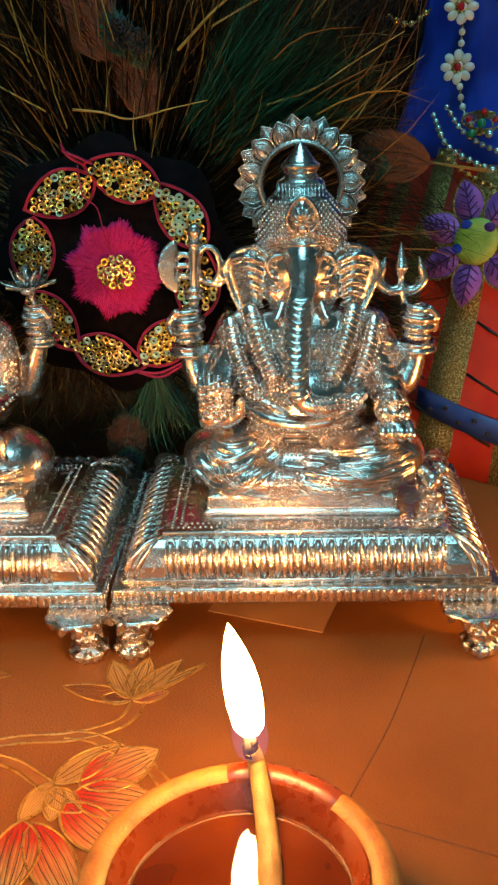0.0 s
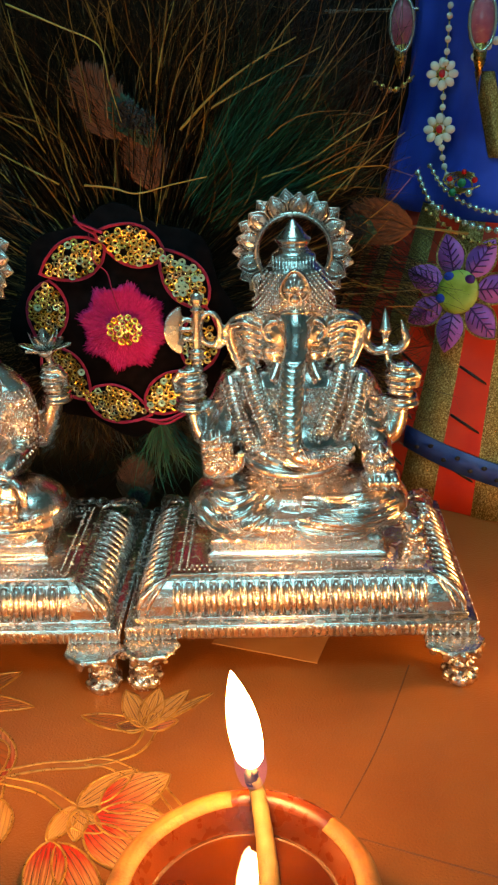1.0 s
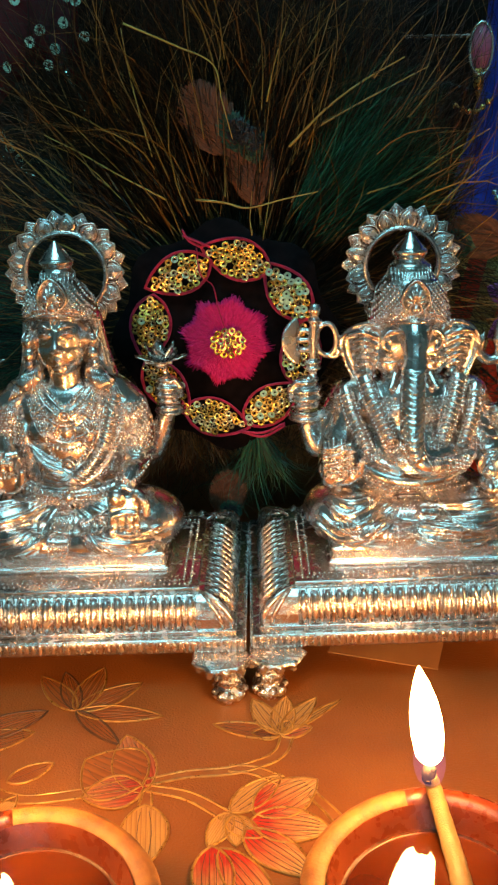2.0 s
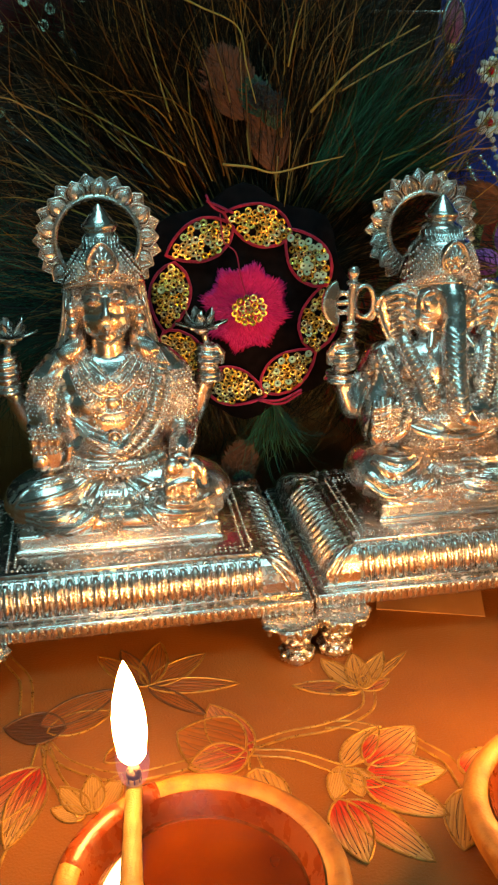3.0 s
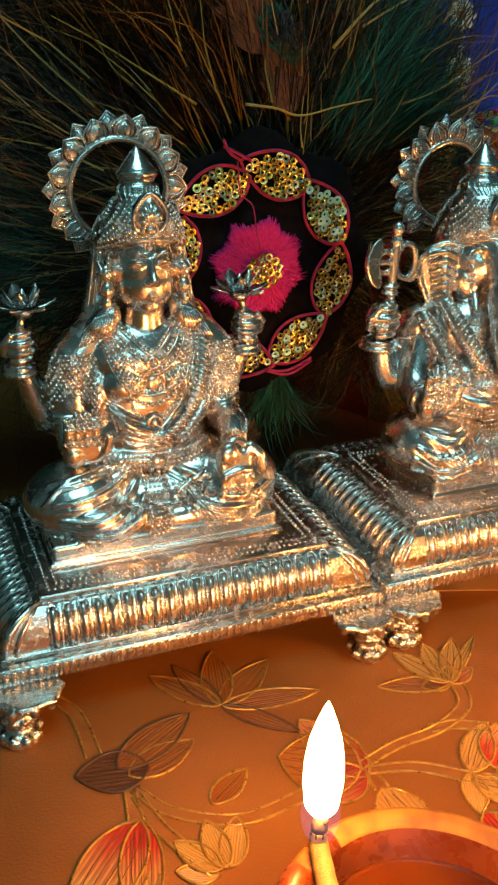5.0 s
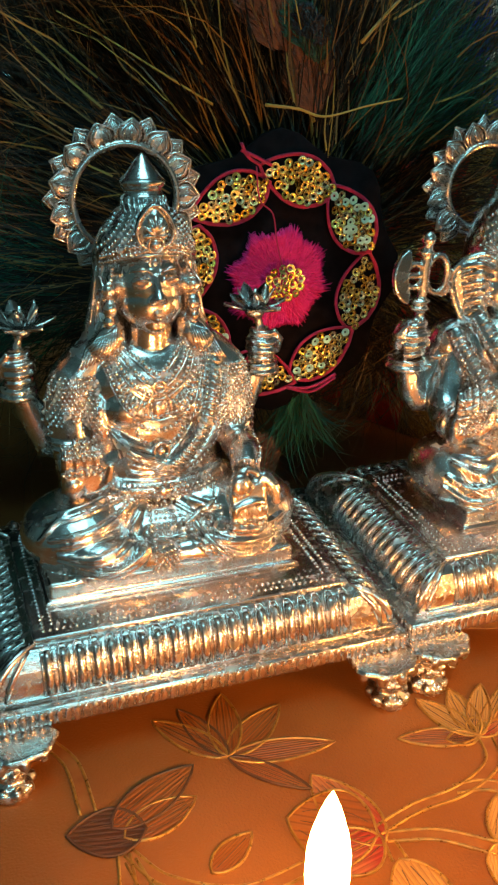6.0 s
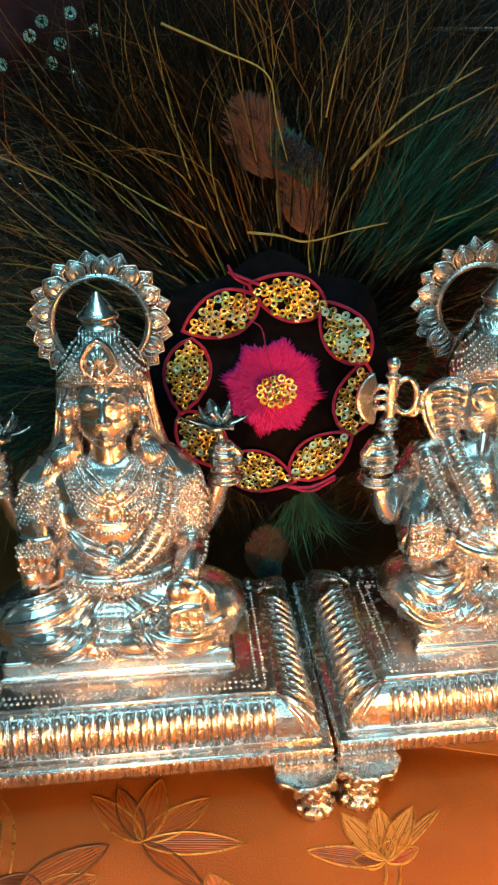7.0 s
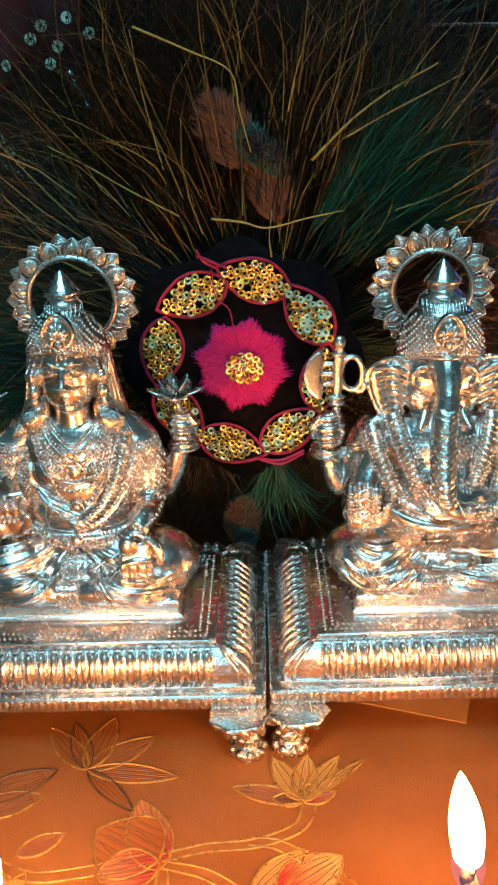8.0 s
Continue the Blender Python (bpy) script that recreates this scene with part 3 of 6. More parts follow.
    # cast feet: a leafy bracket under the corner, a waist, and a paw
    for sx in (-1, 1):
        foot = Shape()
        levels = [(0.0136, 0.0072, 0.0085, 0.0070), (0.0126, 0.0076, 0.0088, 0.0074), (0.0112, 0.0068, 0.0072, 0.0064), (0.0096, 0.0058, 0.0046, 0.0046), (0.0082, 0.0052, 0.0033, 0.0034), (0.0070, 0.0052, 0.0037, 0.0037), (0.0056, 0.0052, 0.0035, 0.0035), (0.0042, 0.0052, 0.0033, 0.0035), (0.0024, 0.0052, 0.0050, 0.0054), (0.0008, 0.0052, 0.0052, 0.0058), (0.0, 0.0052, 0.0046, 0.0052)]
        n = 20
        for z, inset, rx, ry in levels:
            for i in range(n):
                a = 2 * math.pi * i / n
                foot.v.append((-sx * inset + rx * math.cos(a) * (1 + 0.06 * math.cos(7 * a)), ry * math.sin(a) * (1 + 0.06 * math.cos(7 * a)), z))
        foot.f = [(j * n + i, j * n + n + i, j * n + n + (i + 1) % n, j * n + (i + 1) % n) for j in range(len(levels) - 1) for i in range(n)] + [tuple(range(n)), tuple(reversed(range((len(levels) - 1) * n, len(levels) * n)))]
        for k in range(9):
            a = 2 * math.pi * k / 9
            foot.ball((-sx * 0.0068 + 0.0074 * math.cos(a), 0.0066 * math.sin(a), 0.0114), (0.0013, 0.0013, 0.0020), n=10, rings=7)
            foot.ball((-sx * 0.0052 + 0.0034 * math.cos(a), 0.0034 * math.sin(a), 0.0066), (0.0013, 0.0014, 0.0011), n=10, rings=7)
            foot.ball((-sx * 0.0052 + 0.0044 * math.cos(a), 0.0048 * math.sin(a), 0.0019), (0.0015, 0.0015, 0.0017), n=10, rings=7)
        me = fused(foot, 0.00035, 1).mesh("foot", WORN_SILVER)
        for y in (-0.0016, 0.0720):
            part("foot", me, None, ob, "cast silver foot with leafy bracket and paw", at=pose(sx * 0.0522, y, 0))
    return ob


stand_g = stand(pose(0.0163, 0.2105, 0, 0, 0, 1.2))
stand_l = copy_thing(stand_g, pose(-0.0898, 0.2075, 0, 0, 0, 0.3))
tagged(stand_l, "polished silver stand beside its twin, fluted rim, cast feet")


# ---- the silver statues ----
class Skin:
    """Finds the front of a shape, to lay relief on it."""

    def __init__(self, shape):
        from mathutils.bvhtree import BVHTree
        self.tree = BVHTree.FromPolygons(shape.v, shape.f)

    def front(self, x, z, lift=0.0, tilt=0.0):
        """The first point met from the front, or from tilt degrees above it, aiming at (x, z) in a plane just before the lap."""
        way = Vector((0, math.cos(radians(tilt)), -math.sin(radians(tilt))))
        p = self.tree.ray_cast(Vector((x, 0.236, z)) - way * 0.5, way)
        return None if p[0] is None else p[0] + Vector(p[1]) * lift

    def path(self, pts, n=8, lift=0.0, tilt=0.0):
        flat = smooth_path([(x, 0, z) for x, z in pts], n)
        out = [self.front(p.x, p.z, lift, tilt) for p in flat]
        runs, last = [[]], None
        for p in out:
            if p is None or (last is not None and abs(p.y - last.y) > 0.005):
                runs.append([])
            if p is not None:
                runs[-1].append(p)
            last = p
        return max(runs, key=len)

    def fold(self, shape, pts, r, n=8, lift=0.0, tilt=0.0):
        p = self.path(pts, n, lift, tilt)
        if len(p) > 2:
            k = len(p)
            shape.tube(p, [r * (0.35 + 0.65 * math.sin(math.pi * (i + 0.7) / (k + 0.4))) for i in range(k)], 7)

    def beads(self, shape, pts, r, gap, lift=0.0):
        p = self.path(pts, 24, lift)
        run = gap
        for a, b in zip(p, p[1:]):
            run += (b - a).length
            if run >= gap:
                run = 0.0
                shape.ball(b, r, n=7, rings=5)

    def scales(self, shape, x0, x1, z0, z1, dx, dz, r, inside):
        j, z = 0, z0
        while z < z1:
            x = x0 + (dx / 2 if j % 2 else 0)
            while x < x1:
                if inside(x, z):
                    p = self.front(x, z)
                    if p is not None:
                        shape.ball(p, r, n=6, rings=4)
                x += dx
            z += dz
            j += 1


def bent(rs, n):
    """The radii rs spread evenly over n points."""
    return [float(q) for q in np.interp(np.linspace(0, len(rs) - 1, n), range(len(rs)), rs)]


def petal_width(t):
    """The share of its full width that a pointed petal has at t of its length."""
    return float(np.interp(t, (0.0, 0.25, 0.45, 0.62, 0.76, 0.88, 1.0), (0.78, 0.98, 1.0, 0.84, 0.56, 0.27, 0.01)))


def halo(shape, c, inner, outer, count=11, gap=36):
    """A rayed ring of lotus petals behind the head."""
    ring = [(c[0] + (inner + 0.0008) * math.cos(a), c[1], c[2] + (inner + 0.0008) * math.sin(a)) for a in [2 * math.pi * k / 48 for k in range(48)]]
    shape.tube(ring, 0.0010, 8, True)
    ring = [(c[0] + (inner + 0.0030) * math.cos(a), c[1] + 0.0008, c[2] + (inner + 0.0030) * math.sin(a)) for a in [2 * math.pi * k / 48 for k in range(48)]]
    shape.tube(ring, 0.0006, 8, True)
    for k in range(count * 2):
        a = radians(-90 + gap) + (2 * math.pi - 2 * radians(gap)) * k / (count * 2 - 1)
        big = k % 2 == 0
        reach, wide, back = (outer - 0.0004 if big else outer + 0.0006), (0.0036 if big else 0.0031), (0.0 if big else 0.0013)
        d, s = Vector((math.cos(a), 0, math.sin(a))), Vector((-math.sin(a), 0, math.cos(a)))
        o = Vector(c) + Vector((0, back, 0))
        r0, r1 = inner + 0.0010, reach
        verts, n = [], 8
        for i in range(n + 1):
            t = i / n
            w = wide * petal_width(t)
            q = o + d * (r0 + (r1 - r0) * t)
            bulge = 0.0004 * math.sin(math.pi * min(1, t * 1.05))
            verts += [q - s * w, q - s * w * 0.6 + Vector((0, -bulge * 0.4, 0)), q + Vector((0, -bulge - 0.0003, 0)), q + s * w * 0.6 + Vector((0, -bulge * 0.4, 0)), q + s * w, q + Vector((0, 0.0008, 0))]
        faces = [(6 * i + k2, 6 * i + (k2 + 1) % 6, 6 * i + 6 + (k2 + 1) % 6, 6 * i + 6 + k2) for i in range(n) for k2 in range(6)]
        shape.add(verts, faces + [(5, 4, 3, 2, 1, 0), tuple(6 * n + k2 for k2 in range(6))])
        for share, lift, thick in ((0.55, -0.0006, 0.00030), (0.97, -0.0001, 0.00034)):
            ts = (0.05, 0.25, 0.45, 0.62, 0.76, 0.88, 0.985)
            line = [o + d * (r0 + (r1 - r0) * t * (0.86 if share < 0.9 else 1)) - s * wide * share * petal_width(t) + Vector((0, lift, 0)) for t in ts]
            line += [o + d * (r0 + (r1 - r0) * t * (0.86 if share < 0.9 else 1)) + s * wide * share * petal_width(t) + Vector((0, lift, 0)) for t in reversed(ts)]
            shape.tube(line, thick, 5)
        shape.tube([o + d * (r0 + (r1 - r0) * t) + Vector((0, -0.0007, 0)) for t in (0.1, 0.4, 0.7)], [0.0003, 0.0004, 0.0002], 6)


def mm(cx, dx, y, z):
    return (cx + dx / 1000, y / 1000, z / 1000)


def crown(shape, c, profile, rise):
    """A domed crown turned from a profile of (radius, height) in millimetres; its brim rises towards the front."""
    s = Shape().lathe([(r / 1000, z / 1000) for r, z in profile], (0, 0, 0), 40)
    low, high = profile[0][1] / 1000, profile[-1][1] / 1000
    s.v = [(c[0] + x, c[1] + y, z - rise * y * (high - z) / (high - low)) for x, y, z in s.v]
    shape.add(s.v, s.f)


def crown_detail(shape, skin, cx, brim, plaque, zs, half):
    """Brim beads, braided scales, a teardrop plaque and a ribbed collar on a crown."""
    for lift in (0.0, 0.0016):
        skin.beads(shape, [(cx + x / 1000, z / 1000 + lift) for x, z in brim], 0.00056, 0.00098)
    skin.fold(shape, [(cx + x / 1000, z / 1000 - 0.0010) for x, z in brim], 0.0006, 8)
    z_low, z_high, z_collar = zs
    top = max(z for _, z in brim)
    skin.scales(shape, cx - half, cx + half, z_low, z_high, 0.00125, 0.00082, 0.00056, lambda x, z: z > np.interp(abs(x - cx) * 1000, [0, half * 1000], [top + 1.6, z_low * 1000 + 0.6]) / 1000)
    for k in range(13):
        x = cx + 0.0066 * (k - 6) / 6.5
        skin.fold(shape, [(x, z_collar - 0.0018), (x, z_collar), (x, z_collar + 0.0014)], 0.00042, 4)
    p = skin.front(cx + plaque[0] / 1000, plaque[1] / 1000)
    back = Vector((0, -0.0004, 0))
    outline = []
    for k in range(28):
        a = 2 * math.pi * k / 28
        w = 0.0043 * (1 - 0.32 * max(0.0, math.sin(a)) ** 1.5)
        outline.append(p + back + Vector((w * math.cos(a), -0.0012, (0.0056 if math.sin(a) > 0 else 0.0042) * math.sin(a))))
    face = [p + Vector((0, -0.0022, 0))] + outline + [q + Vector((0, 0.0030, 0)) for q in outline]
    shape.add(face, [(0, 1 + i, 1 + (i + 1) % 28) for i in range(28)] + [(1 + i, 29 + i, 29 + (i + 1) % 28, 1 + (i + 1) % 28) for i in range(28)])
    shape.tube(outline, 0.00050, 6, True)
    for k in range(7):
        a = radians(90 + 30 * (k - 3))
        e = p + Vector((0, -0.0020, -0.0010))
        shape.tube([e, e + Vector((0.0016 * math.cos(a), -0.0004, 0.0020 * math.sin(a))), e + Vector((0.0030 * math.cos(a), 0.0001, 0.0044 * math.sin(a)))], [0.0003, 0.00068, 0.0004], 7)
    shape.ball(p + Vector((0, -0.0020, -0.0030)), (0.0013, 0.0008, 0.0013), n=12, rings=8)
    shape.tube([p + Vector((0.0018 * math.cos(a), -0.0018, -0.0030 + 0.0018 * math.sin(a))) for a in [2 * math.pi * k / 16 for k in range(16)]], 0.00042, 6, True)


def hand(shape, c, r=0.0048, side=1):
    """A closed hand: knuckles and four curled fingers over a grip, a thumb, and a wrist with two bangles."""
    c = Vector(c)
    shape.ball(c, (r * 0.92, r * 0.86, r * 1.12))
    for k in range(4):
        z = r * (0.86 - 0.54 * k)
        f = math.sqrt(max(0.2, 1 - (z / (1.3 * r)) ** 2))
        pts = [c + Vector((side * r * 0.95 * f, -r * 0.1, z + r * 0.08)), c + Vector((side * r * 0.70 * f, -r * 0.85 * f, z + r * 0.05)), c + Vector((-side * r * 0.1, -r * 1.12 * f, z)), c + Vector((-side * r * 0.72 * f, -r * 0.75 * f, z - r * 0.05))]
        shape.tube(smooth_path(pts, 3), r * 0.235, 9)
    shape.tube([c + Vector((-side * r * 0.85, -r * 0.3, -r * 0.5)), c + Vector((-side * r * 0.95, -r * 0.6, r * 0.35)), c + Vector((-side * r * 0.45, -r * 0.8, r * 1.05))], [r * 0.30, r * 0.30, r * 0.20], 9)
    for h, q, w in ((-1.30, 0.92, 0.0008), (-1.68, 1.02, 0.0009)):
        shape.tube([c + Vector((r * q * math.cos(a), r * q * math.sin(a), r * h)) for a in [2 * math.pi * k / 20 for k in range(20)]], w, 7, True)


def open_palm(shape, c, tilt, flip, size, side):
    """An open hand seen from the front: broad palm, four fingers held together, a thumb. flip=-1 points it down."""
    m = Matrix.Translation(c) @ Euler((radians(tilt), 0, 0)).to_matrix().to_4x4() @ Matrix.Scale(size, 4)
    s = Shape()
    s.box((-0.0044, -0.0012, -0.0050), (0.0044, 0.0022, 0.0030), 0.0011)
    s.ball((-side * 0.0018, -0.0010, -flip * 0.0022), (0.0024, 0.0012, 0.0028))
    for k in range(4):
        x, reach = -0.0033 + 0.0022 * k, (0.0088, 0.0100, 0.0096, 0.0080)[k if side > 0 else 3 - k]
        s.tube([(x, 0.0000, flip * 0.0012), (x, -0.0005, flip * 0.0042), (x, -0.0003, flip * 0.0070), (x, 0.0006, flip * reach)], [0.00112, 0.00118, 0.00110, 0.00075], 12)
        for h in (0.0038, 0.0064):
            s.tube([(x - 0.0010, -0.0008, flip * h), (x, -0.0017, flip * h), (x + 0.0010, -0.0008, flip * h)], 0.00034, 6)
    s.tube(smooth_path([(side * 0.0032, 0.0004, -flip * 0.0036), (side * 0.0058, -0.0004, -flip * 0.0010), (side * 0.0066, -0.0006, flip * 0.0034)], 4), bent([0.0017, 0.0016, 0.0010], 9), 9)
    s.move(m)
    shape.add(s.v, s.f)


def base_slab(shape, x0, x1, y0, y1, z):
    shape.box((x0 - 0.001, y0 - 0.001, z), (x1 + 0.001, y1, z + 0.0016), 0.0005)
    shape.box((x0, y0, z + 0.001), (x1, y1, z + 0.0060), 0.0009)


TOP = 0.0308  # upper face of the stands


def statue_elephant_headed():
    cx = 0.0160
    P = lambda dx, y, z: mm(cx, dx, y, z)
    L = lambda pts: [(cx + x / 1000, z / 1000) for x, z in pts]
    b = Shape()
    base_slab(b, cx - 0.0270, cx + 0.0260, 0.2285, 0.2620, TOP)
    # folded legs, shins crossed in front
    for s in (-1, 1):
        b.ball(P(s * 20.5, 245.5, 43.0), (0.0145, 0.0135, 0.0088), (0, s * 6, s * -10), 32, 20)
        b.ball(P(s * 11, 250, 43), (0.014, 0.0140, 0.0085), n=28, rings=16)
        b.tube(smooth_path([P(s * 29, 240, 40.5), P(s * 18, 234, 39.6), P(s * 6, 231.5, 39.2), P(-s * 3, 232, 39.0)], 5), bent([0.0052, 0.0056, 0.0046, 0.0034], 16), 20)
    b.ball(P(0, 248, 41), (0.022, 0.0150, 0.0080))
    # belly and chest
    b.ball(P(0, 251.5, 58.0), (0.0182, 0.0150, 0.0125), n=36, rings=24)
    b.ball(P(0, 257.5, 71.5), (0.0188, 0.0120, 0.0130), n=36, rings=24)
    for s in (-1, 1):
        b.ball(P(s * 19.0, 259.5, 74.0), (0.0066, 0.0068, 0.0072))
    # head with brow, cheeks and eyes
    b.ball(P(0, 261.0, 93.0), (0.0118, 0.0108, 0.0115), n=32, rings=20)
    b.ball(P(0.3, 254.0, 97.5), (0.0060, 0.0048, 0.0060))
    for s in (-1, 1):
        b.ball(P(s * 6.4, 256.0, 87.5), (0.0044, 0.0036, 0.0062), (0, s * 12, 0))
        b.ball(P(s * 6.3, 253.5, 95.0), (0.0020, 0.0013, 0.0013), n=16, rings=10)
        b.tube([P(s * 6.3 + 3.0 * math.cos(a), 252.6 - 0.4 * math.cos(a) * s + 0.2, 95.0 + 3.1 * math.sin(a)) for a in [2 * math.pi * k / 20 for k in range(20)]], 0.00075, 8, True)
        b.tube(smooth_path([P(s * 5.2, 252.5, 84.5), P(s * 6.4, 249.5, 82.0), P(s * 7.4, 247.5, 81.0)], 4), bent([0.0016, 0.0013, 0.0007], 9), 10)
        # broad hanging ears with a rolled rim and ribs
        out = [(9.6, 98.8), (14.0, 99.6), (18.4, 97.8), (21.2, 94.2), (20.8, 89.4), (19.2, 84.8), (17.0, 81.0), (14.4, 80.2), (11.6, 83.6), (9.8, 90.5)]
        rim = smooth_path([(x, 0, z) for x, z in out + out[:1]], 4)[:-1]
        depth = lambda x: 0.2555 + 0.00034 * (x - 10)
        front = [Vector((cx + s * q.x / 1000, depth(q.x), q.z / 1000)) for q in rim]
        mid = Vector(P(s * 15.6, 256.4, 91.0))
        ear = [mid + Vector((0, 0.0004, 0))] + front + [q + Vector((0, 0.0026, 0)) for q in front] + [mid + Vector((0, 0.0030, 0))]
        n = len(front)
        b.add(ear, [(0, 1 + i, 1 + (i + 1) % n) for i in range(n)] + [(1 + i, 1 + n + i, 1 + n + (i + 1) % n, 1 + (i + 1) % n) for i in range(n)] + [(2 * n + 1, 1 + n + (i + 1) % n, 1 + n + i) for i in range(n)])
        b.tube(front[2:32], [0.0009] * 30, 8)
        for k in range(6):
            z, w = 97.0 - 2.5 * k, 19.6 - 0.62 * k
            b.tube(smooth_path([P(s * 10.8, 255.4, z - 1.6), P(s * (10.8 + w) / 2, 255.4, z + 0.3), P(s * w, 257.6, z - 1.2)], 5), bent([0.0006, 0.0011, 0.0007], 11), 8)
    # the trunk, curling to one side at its end
    run = [P(0.4, 254.5, 100.0), P(0.4, 250.6, 95.5), P(0.2, 247.8, 90.6), P(-0.8, 244.8, 84.0), P(-1.4, 241.0, 76.5), P(-1.6, 237.8, 71.0), P(-1.4, 235.0, 66.2), P(0.8, 233.4, 62.4), P(6.0, 233.4, 61.2), P(12.0, 235.0, 62.0), P(17.0, 237.2, 63.6)]
    path = smooth_path(run, 5)
    b.tube(path, bent([0.0044, 0.0042, 0.0034, 0.0039, 0.0039, 0.0037, 0.0034, 0.0031, 0.0028, 0.0024, 0.0018], len(path)), 24)
    b.tube([P(0.3 + 3.3 * math.cos(a), 247.8 + 3.3 * math.sin(a), 90.4 + 0.9 * math.sin(a)) for a in [2 * math.pi * k / 24 for k in range(24)]], 0.0006, 8, True)
    # raised arms behind, lower arms in front, bangles and armlets
    for s in (-1, 1):
        b.tube(smooth_path([P(s * 19.5, 261, 74.5), P(s * 25.5, 258.5, 64.5), P(s * 28.6, 257.0, 59.5), P(s * 31.0, 257.5, 63.5), P(s * 32.8, 258, 71.0)], 6), bent([0.0058, 0.0050, 0.0045, 0.0042, 0.0032], 25), 24)
        hand(b, P(s * 33.2, 258.5, 77.4), 0.0049, -s)
        b.tube(smooth_path([P(s * 18.5, 256.5, 70.0), P(s * 24.0, 250.5, 59.5), P(s * 25.0, 244.0, 56.5), P(s * 24.4, 240.0, 57.6)], 6), bent([0.0058, 0.0052, 0.0046, 0.0034], 19), 24)
        for k, q in enumerate(((23.4, 259.0, 68.0), (24.6, 258.4, 66.2))):
            b.ball(P(s * q[0], q[1], q[2]), (0.0062, 0.0058, 0.0009), (0, s * 30, 0))
        for q in ((24.7, 242.6, 56.9), (24.9, 244.4, 56.4)):
            b.tube([Vector(P(s * q[0] + 4.4 * math.cos(a), q[1], q[2] + 4.4 * math.sin(a))) for a in [2 * math.pi * k / 20 for k in range(20)]], 0.0008, 7, True)
    open_palm(b, P(-24.2, 238.2, 58.6), 6, 1, 1.12, 1)
    b.tube([P(-24.0 + 2.3 * math.cos(a), 236.6, 57.8 + 2.3 * math.sin(a)) for a in [2 * math.pi * k / 16 for k in range(16)]], 0.0005, 6, True)
    b.ball(P(-24.0, 236.6, 57.8), (0.0012, 0.0006, 0.0012))
    # cupped hand with sweets
    b.ball(P(25.2, 237.4, 53.6), (0.0062, 0.0050, 0.0030))
    for k in range(4):
        b.tube(smooth_path([P(21.6 + 2.5 * k, 235.2, 54.8), P(21.8 + 2.5 * k, 232.6, 53.4), P(22.2 + 2.4 * k, 232.8, 51.0)], 3), bent([0.0013, 0.0014, 0.0009], 7), 10)
    for dx, dy, dz, r in ((-2.4, 0, 3.2, 2.5), (2.4, 0.4, 3.2, 2.5), (0, -1.2, 3.6, 2.4), (0, 0.6, 6.4, 2.5), (0, 0.6, 8.8, 1.2)):
        b.ball(P(25.0 + dx, 237.4 + dy, 54.0 + dz), r / 1000, n=16, rings=12)
    crown(b, (cx, 0.2645), [(12.4, 96.4), (13.1, 97.6), (13.2, 99.6), (12.6, 103.0), (11.4, 107.2), (9.6, 110.8), (7.5, 113.2), (6.8, 114.0), (6.8, 115.6), (6.0, 116.6), (4.5, 117.6), (4.3, 118.3), (5.4, 119.7), (5.4, 120.7), (4.6, 121.2), (0.3, 126.6)], 0.36)
    b.tube([P(0, 271, 84), P(0, 279, 100)], [0.0060, 0.0040], 24)
    # axe with a crescent blade and pierced scrolls
    ax = -31.0
    b.tube([P(ax, 258, 79), P(ax + 1.2, 259, 104.5)], 0.0014, 12)
    b.ball(P(ax + 1.2, 259, 104.0), (0.0020, 0.0018, 0.0022))
    b.ball(P(ax + 1.0, 259, 100.6), (0.0023, 0.0019, 0.0009))
    blade = [(math.cos(a), math.sin(a)) for a in [radians(q) for q in range(95, 266, 17)]]
    s0 = Shape().sheet([(6.8 * c * 0.86 - 2.6, 7.4 * q) for c, q in blade] + [(-2.4 + 1.2 * c, 4.4 * q) for c, q in reversed(blade)], -1.0, 1.0)
    b.add([P(ax - 1.0 + x, 259 + z + 0.10 * y + 0.20 * x, 94.4 + y) for x, y, z in s0.v], s0.f)
    for q, w, h in ((-2.9, 2.9, 3.2), (4.2, 3.2, 5.2)):
        b.tube([P(ax + 0.6 + q + w * math.cos(a), 259, 94.4 + h * math.sin(a)) for a in [2 * math.pi * k / 20 for k in range(20)]], 0.0010, 8, True)
    b.tube([P(ax - 5, 259, 94.4), P(ax + 2, 259, 94.4)], 0.0010, 8)
    b.tube(smooth_path([P(ax + 4.0, 259, 89.6), P(ax + 7.4, 259, 88.6), P(ax + 8.6, 259, 90.8), P(ax + 7.0, 259, 91.6)], 4), 0.0009, 8)
    for z in (85.4, 87.4):
        b.ball(P(ax + 0.3, 258.6, z), (0.0030, 0.0024, 0.0009))
    # trident
    tx = 28.2
    b.tube([P(tx + 1.6, 259, 79), P(tx + 0.2, 260, 88)], 0.0014, 10)
    for s in (-1, 1):
        b.tube(smooth_path([P(tx, 260, 86.2), P(tx + s * 3.6, 260, 86.0), P(tx + s * 6.2, 260, 88.8), P(tx + s * 5.4, 260, 92.4), P(tx + s * 4.6, 260, 95.6)], 4), bent([0.0016, 0.0017, 0.0016, 0.0012, 0.0003], 17), 10)
    b.tube([P(tx, 260, 86.5), P(tx - 0.2, 260, 90.0), P(tx - 0.2, 260, 92.4), P(tx - 0.4, 260, 99.6)], [0.0009, 0.0011, 0.0021, 0.0002], 16)
